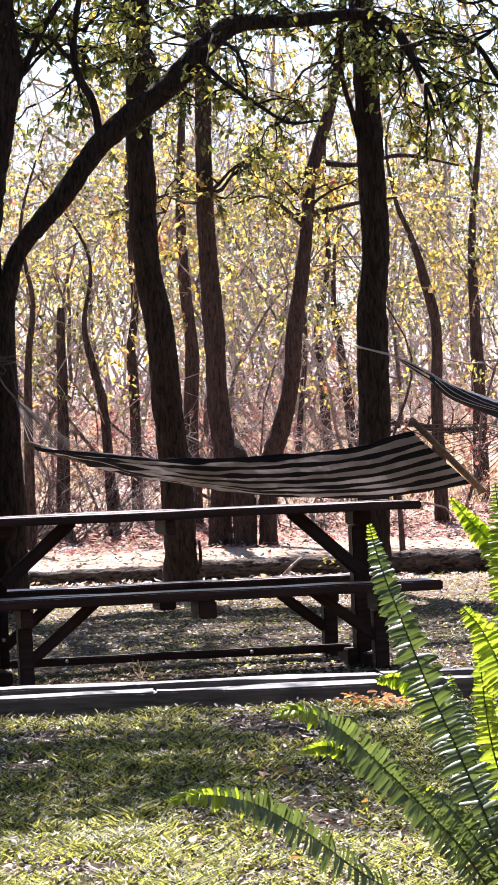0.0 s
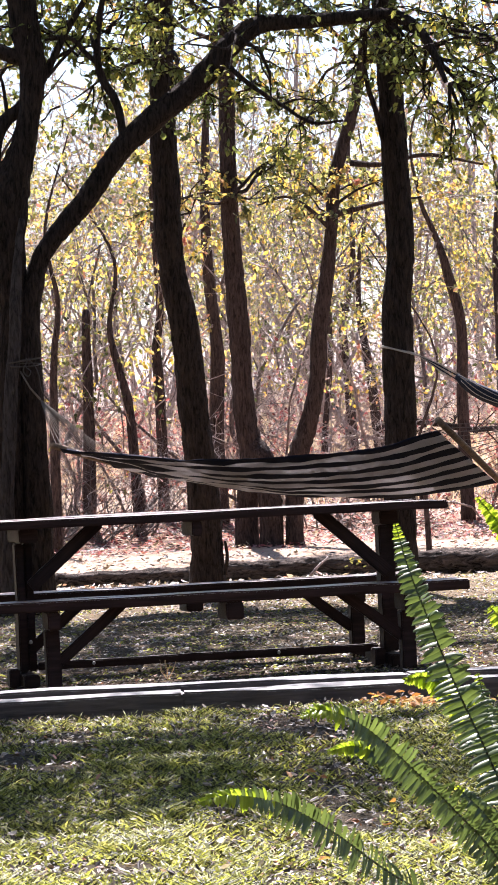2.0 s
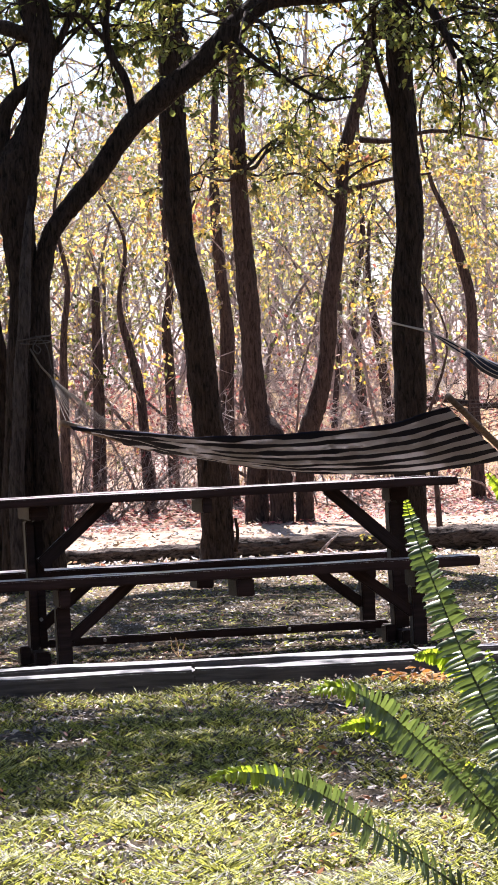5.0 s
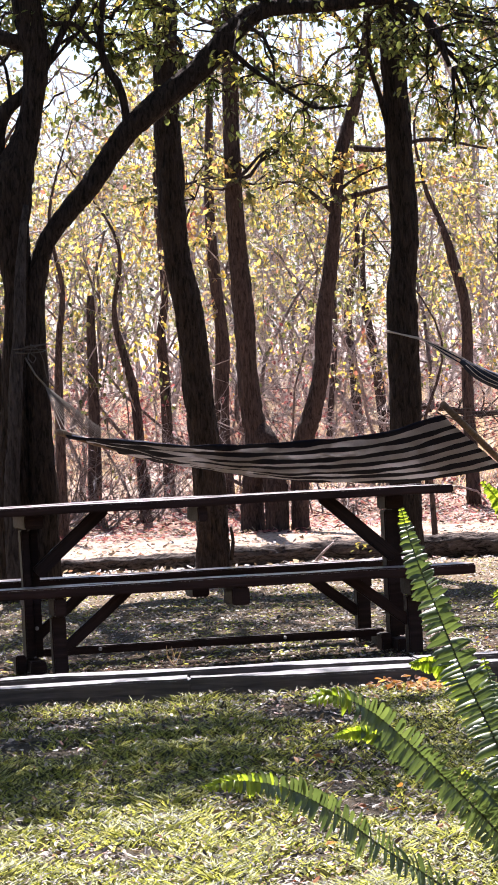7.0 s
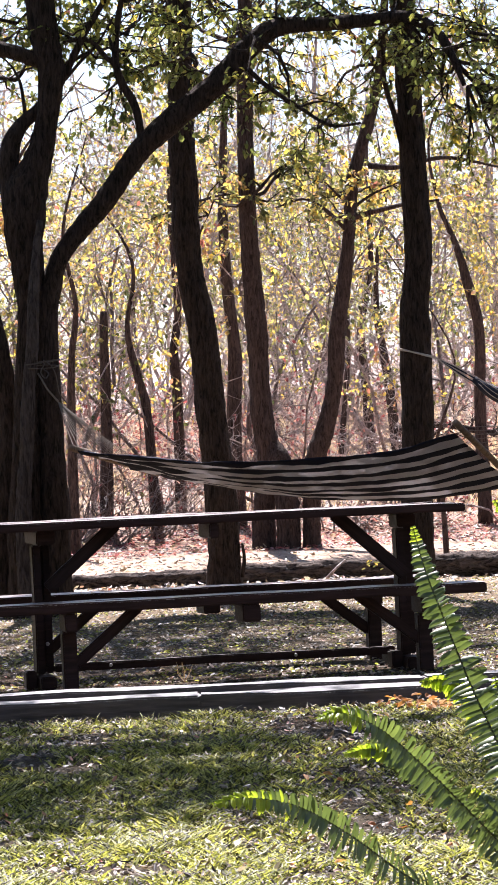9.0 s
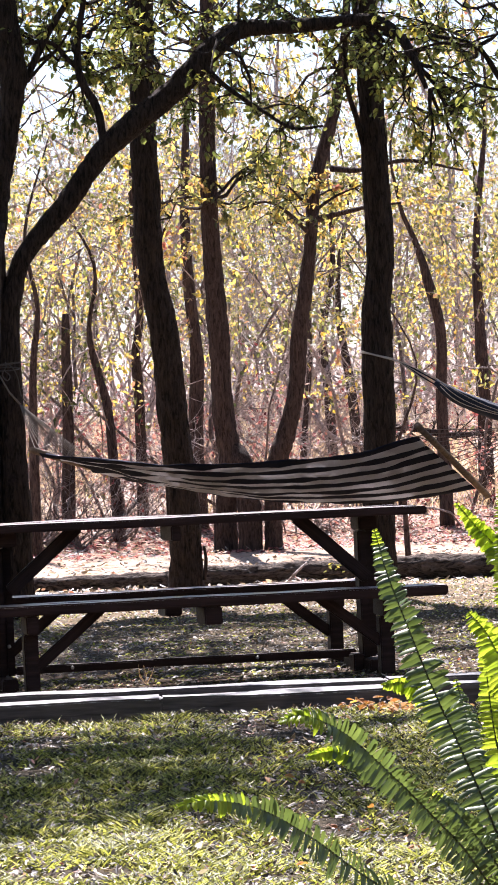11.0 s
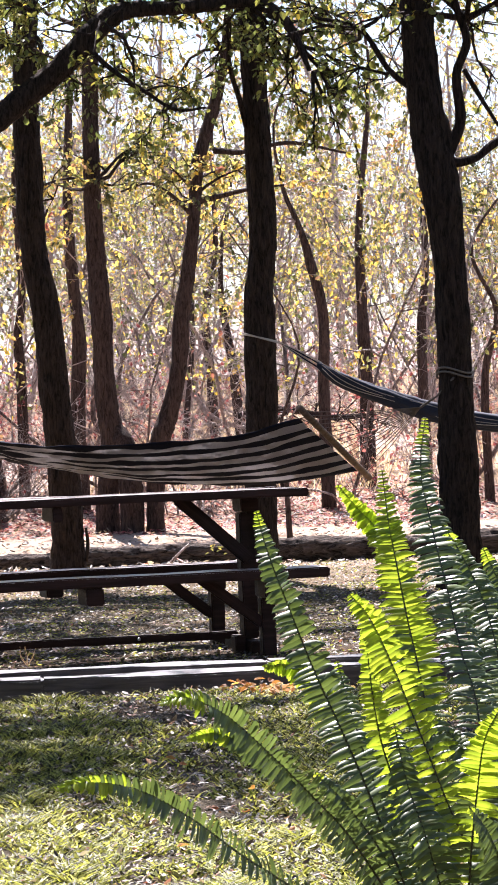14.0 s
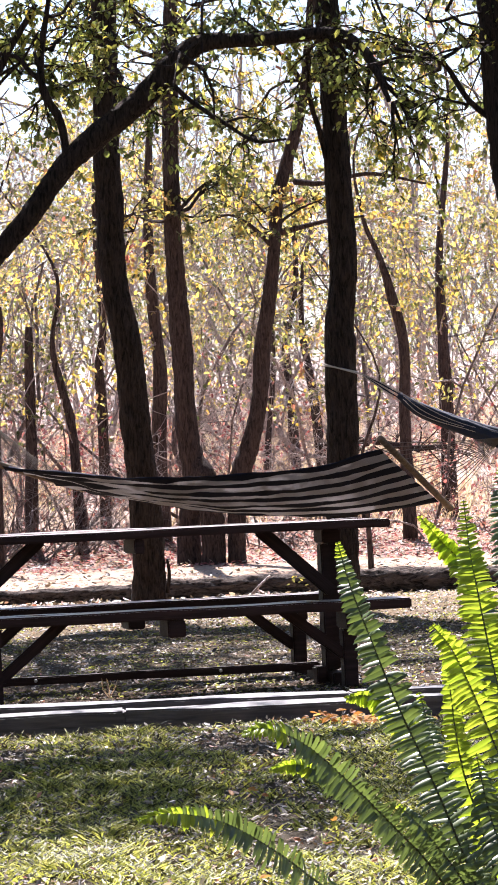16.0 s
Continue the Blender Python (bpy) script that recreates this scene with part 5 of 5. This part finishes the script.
# ---------------------------------------------------------------- grass and litter
def lawn():
    g = Soup()
    r = random.Random(11)
    for i in range(300000):
        y = 7.6 + 6.4 * r.random() ** 1.2 if i % 8 else r.uniform(14.7, 28)
        x = r.uniform(-0.085, 0.125) * y
        if 14.4 < y < 16.1 and r.random() < 0.85:
            continue
        tuft = 0.75 * noise.noise((x * 2.1, y * 1.1, 5)) + 0.02 + 0.8 * noise.noise((x * 5.5, y * 2.8, 1)) + 0.4 * noise.noise((x * 14, y * 9, 4))
        if tuft < r.uniform(-0.42, 0.7):
            continue
        h = r.uniform(0.010, 0.036) * (1.6 if tuft > 0.5 else 1) * (1.6 if y > 14.7 else 1)
        a = r.uniform(0, 2 * math.pi)
        z = ground_z(x, y)
        if i % 4 == 0:
            g.leaf(Vector((x, y, z + r.uniform(0.003, 0.015))), Vector((math.cos(a), math.sin(a), r.gauss(0.1, 0.3))).normalized(), Vector((r.gauss(0, 0.5), r.gauss(0, 0.5), 1)).normalized(), r.uniform(0.014, 0.034), r.uniform(0.007, 0.013))
        else:
            g.blade((x, y, z - 0.003), (x + h * 1.5 * math.cos(a), y + h * 1.5 * math.sin(a), z + h * 0.8), r.uniform(0.0045, 0.0095))
    for i in range(70):
        # longer tufts along the timber edging
        x = r.uniform(-1.3, 1.8)
        y = 13.98 + 0.03 * x - abs(r.gauss(0, 0.10))
        for k in range(6):
            h = r.uniform(0.012, 0.055)
            a = r.uniform(0, 2 * math.pi)
            g.blade((x, y, ground_z(x, y) - 0.003), (x + h * 1.5 * math.cos(a), y + h * 1.2 * math.sin(a), h * 0.8), r.uniform(0.003, 0.005))
    tagged(g.part("lawn_grass", GRASS), "short patchy green lawn grass", "grass", kind="stuff")
    s = Soup()
    for i in range(62000):
        y = 33.5 + 40 * r.random()
        x = r.uniform(-0.09, 0.13) * y
        if noise.noise((x * 0.6, y * 0.3, 8)) < r.uniform(-0.35, 0.25) or y < 41.5 or (y < 46 and x < 1.5 and r.random() < 0.75):
            continue
        h = r.uniform(0.08, 0.45) * min(1, (y - 32.5) / 8)
        z = ground_z(x, y)
        s.blade((x, y, z - 0.01), (x + r.gauss(0, 0.6) * h, y + r.gauss(0, 0.5) * h, z + h), r.uniform(0.005, 0.011))
    tagged(s.part("dry_grass", STRAW), "pale dry grass under the bush", "grass", kind="stuff")
    l, red = Soup(), Soup()
    for i in range(110000):
        y = 7.6 + 36 * r.random() ** 1.12
        x = r.uniform(-0.09, 0.13) * y
        if 28.9 < y < 36.8 and r.random() < 0.88:
            continue
        if (y < 14 and r.random() < 0.4) or (14.4 < y < 16.1 and r.random() < 0.85):
            continue
        if y < 14 and 0.9 * noise.noise((x * 2.1, y * 1.1, 5)) + 0.8 * noise.noise((x * 5.5, y * 2.8, 1)) > r.uniform(-0.3, 0.9) - (0.35 if y < 9.6 else 0):
            continue
        z = ground_z(x, y) + r.uniform(0.002, 0.012 + (0.02 if y > 33 else 0))
        a = r.uniform(0, 2 * math.pi)
        w = Vector((math.cos(a), math.sin(a), r.gauss(0, 0.28))).normalized()
        sz = r.uniform(0.008, 0.034) * (1.5 if r.random() < 0.05 else 1) if y < 28 else r.uniform(0.03, 0.075)
        (red if y > 36.0 and r.random() < 0.6 else l).leaf(Vector((x, y, z)), w, Vector((r.gauss(0, 0.4), r.gauss(0, 0.4), 1)).normalized(), sz, sz * r.uniform(0.3, 0.65), fold=r.uniform(-0.25, 0.25))
    for i in range(15000):
        y = 7.8 + 6.2 * r.random() ** 1.15 if i % 5 < 3 else 14.0 - 1.7 * r.random() ** 1.5
        x = r.uniform(-0.085, 0.125) * y
        if noise.noise((x * 1.7, y * 0.8, 21)) + 0.5 * noise.noise((x * 6, y * 3, 9)) < r.uniform(-0.6, 0.5):
            continue
        a = r.uniform(0, 2 * math.pi)
        sz = r.uniform(0.010, 0.028)
        l.leaf(Vector((x, y, ground_z(x, y) + r.uniform(0.006, 0.028))), Vector((math.cos(a), math.sin(a), r.gauss(0, 0.5))).normalized(), Vector((r.gauss(0, 0.6), r.gauss(-0.2, 0.6), 1)).normalized(), sz, sz * r.uniform(0.25, 0.6), fold=r.uniform(-0.3, 0.3))
    tagged(red.part("red_leaf_litter", LEAF_RED), "fallen reddish leaves under the bush", "leaf litter", kind="stuff")
    tagged(l.part("leaf_litter", LITTER), "fallen dry brown and reddish leaves", "leaf litter", kind="stuff")


lawn()


def small_things():
    r = random.Random(23)
    o = Soup()
    for cx, cy, n, spread_x, spread_y in ((0.64, 13.82, 70, 0.11, 0.07), (0.20, 8.75, 2, 0.02, 0.03), (0.42, 8.95, 2, 0.03, 0.05), (0.33, 9.9, 3, 0.05, 0.2), (0.15, 10.9, 3, 0.1, 0.3), (1.35, 9.1, 3, 0.1, 0.2)):
        for k in range(n):
            x, y = r.gauss(cx, spread_x), r.gauss(cy, spread_y)
            a = r.uniform(0, 6.28)
            o.leaf(Vector((x, y, ground_z(x, y) + r.uniform(0.012, 0.045))), Vector((math.cos(a), math.sin(a), r.gauss(0.1, 0.3))).normalized(), Vector((r.gauss(0, 0.5), -0.4, 1)).normalized(), r.uniform(0.03, 0.055), r.uniform(0.02, 0.03), fold=0.3)
    tagged(o.part("orange_leaves", LEAF_ORANGE), "fallen orange leaves on the grass", "leaf litter", kind="stuff")
    for line, rad, mat, name, label, cat in (
            ([(0.542, 28.350, 0.029), (0.617, 28.350, 0.105), (0.692, 28.400, 0.166)], 0.012, TWIG, "stick", "pale broken stick leaning on a log", "stick"),
            ([(-0.113, 26.500, 0.127), (-0.094, 26.500, 0.271), (-0.105, 26.500, 0.375)], 0.015, BARK_DARK, "stub", "short dark dead shoot at a trunk", "shoot"),
            ([(1.684, 33.000, 0.484), (1.645, 33.100, 0.857), (1.602, 33.200, 1.161)], 0.016, BARK_BROWN, "bent_sapling", "thin leaning bare sapling by the path", "sapling"),
            ([(1.725, 44.000, 1.232), (2.279, 44.000, 1.302), (2.919, 44.400, 1.177), (3.452, 45.000, 1.204)], 0.05, BARK_BROWN, "fallen_branch", "dark fallen branch lying in dry scrub", "branch"),
            ([(1.217, 45.000, 1.560), (1.483, 45.000, 1.230), (1.968, 45.000, 1.087), (2.257, 45.000, 1.228)], 0.035, TWIG, "fallen_branch", "grey fallen branch tangled in dry scrub", "branch")):
        pts = smooth_line(line, 14)
        s = Soup()
        s.tube(pts, [rad * (1 - 0.4 * i / 13) for i in range(14)], 8, 0.15)
        leaves = Soup()
        if cat == "branch":
            for k in range(16):
                sprig(s, leaves, pts[r.randrange(2, 14)], Vector((r.gauss(0, 1), r.gauss(0, 0.6), r.gauss(0.1, 0.7))), r.uniform(0.4, 1.0), 0.013, 1, 0.0)
        ob = s.part(name, mat, None, label, smooth=True)
        tagged(ob, label, cat)
    w = Soup()
    for k in range(7):
        a = Vector((-0.337, 15.600, 0.045))
        b = a + Vector((r.gauss(0, 0.05), r.gauss(0, 0.03), r.uniform(0.05, 0.11)))
        w.tube([a, a.lerp(b, 0.5) + Vector((r.gauss(0, 0.008), 0, 0)), b], [0.0016, 0.0013, 0.0008], 4)
    tagged(w.part("dry_weed", STRAW), "sparse dry weed stalks beside the sleepers", "weed")
    y = Soup()
    for k in range(14):
        y.leaf(Vector((0.871, 28.200, 0.132)) + Vector((r.gauss(0, 0.04), r.gauss(0, 0.03), r.gauss(0, 0.03))), Vector((r.gauss(0, 1), r.gauss(0, 0.5), r.gauss(-0.3, 0.6))).normalized(), Vector((0, -1, 0.5)).normalized(), 0.036, 0.016)
    tagged(y.part("yellow_sprig", LEAF_YELLOW), "small yellow leafy sprig on a log", "sprig", kind="stuff")


small_things()
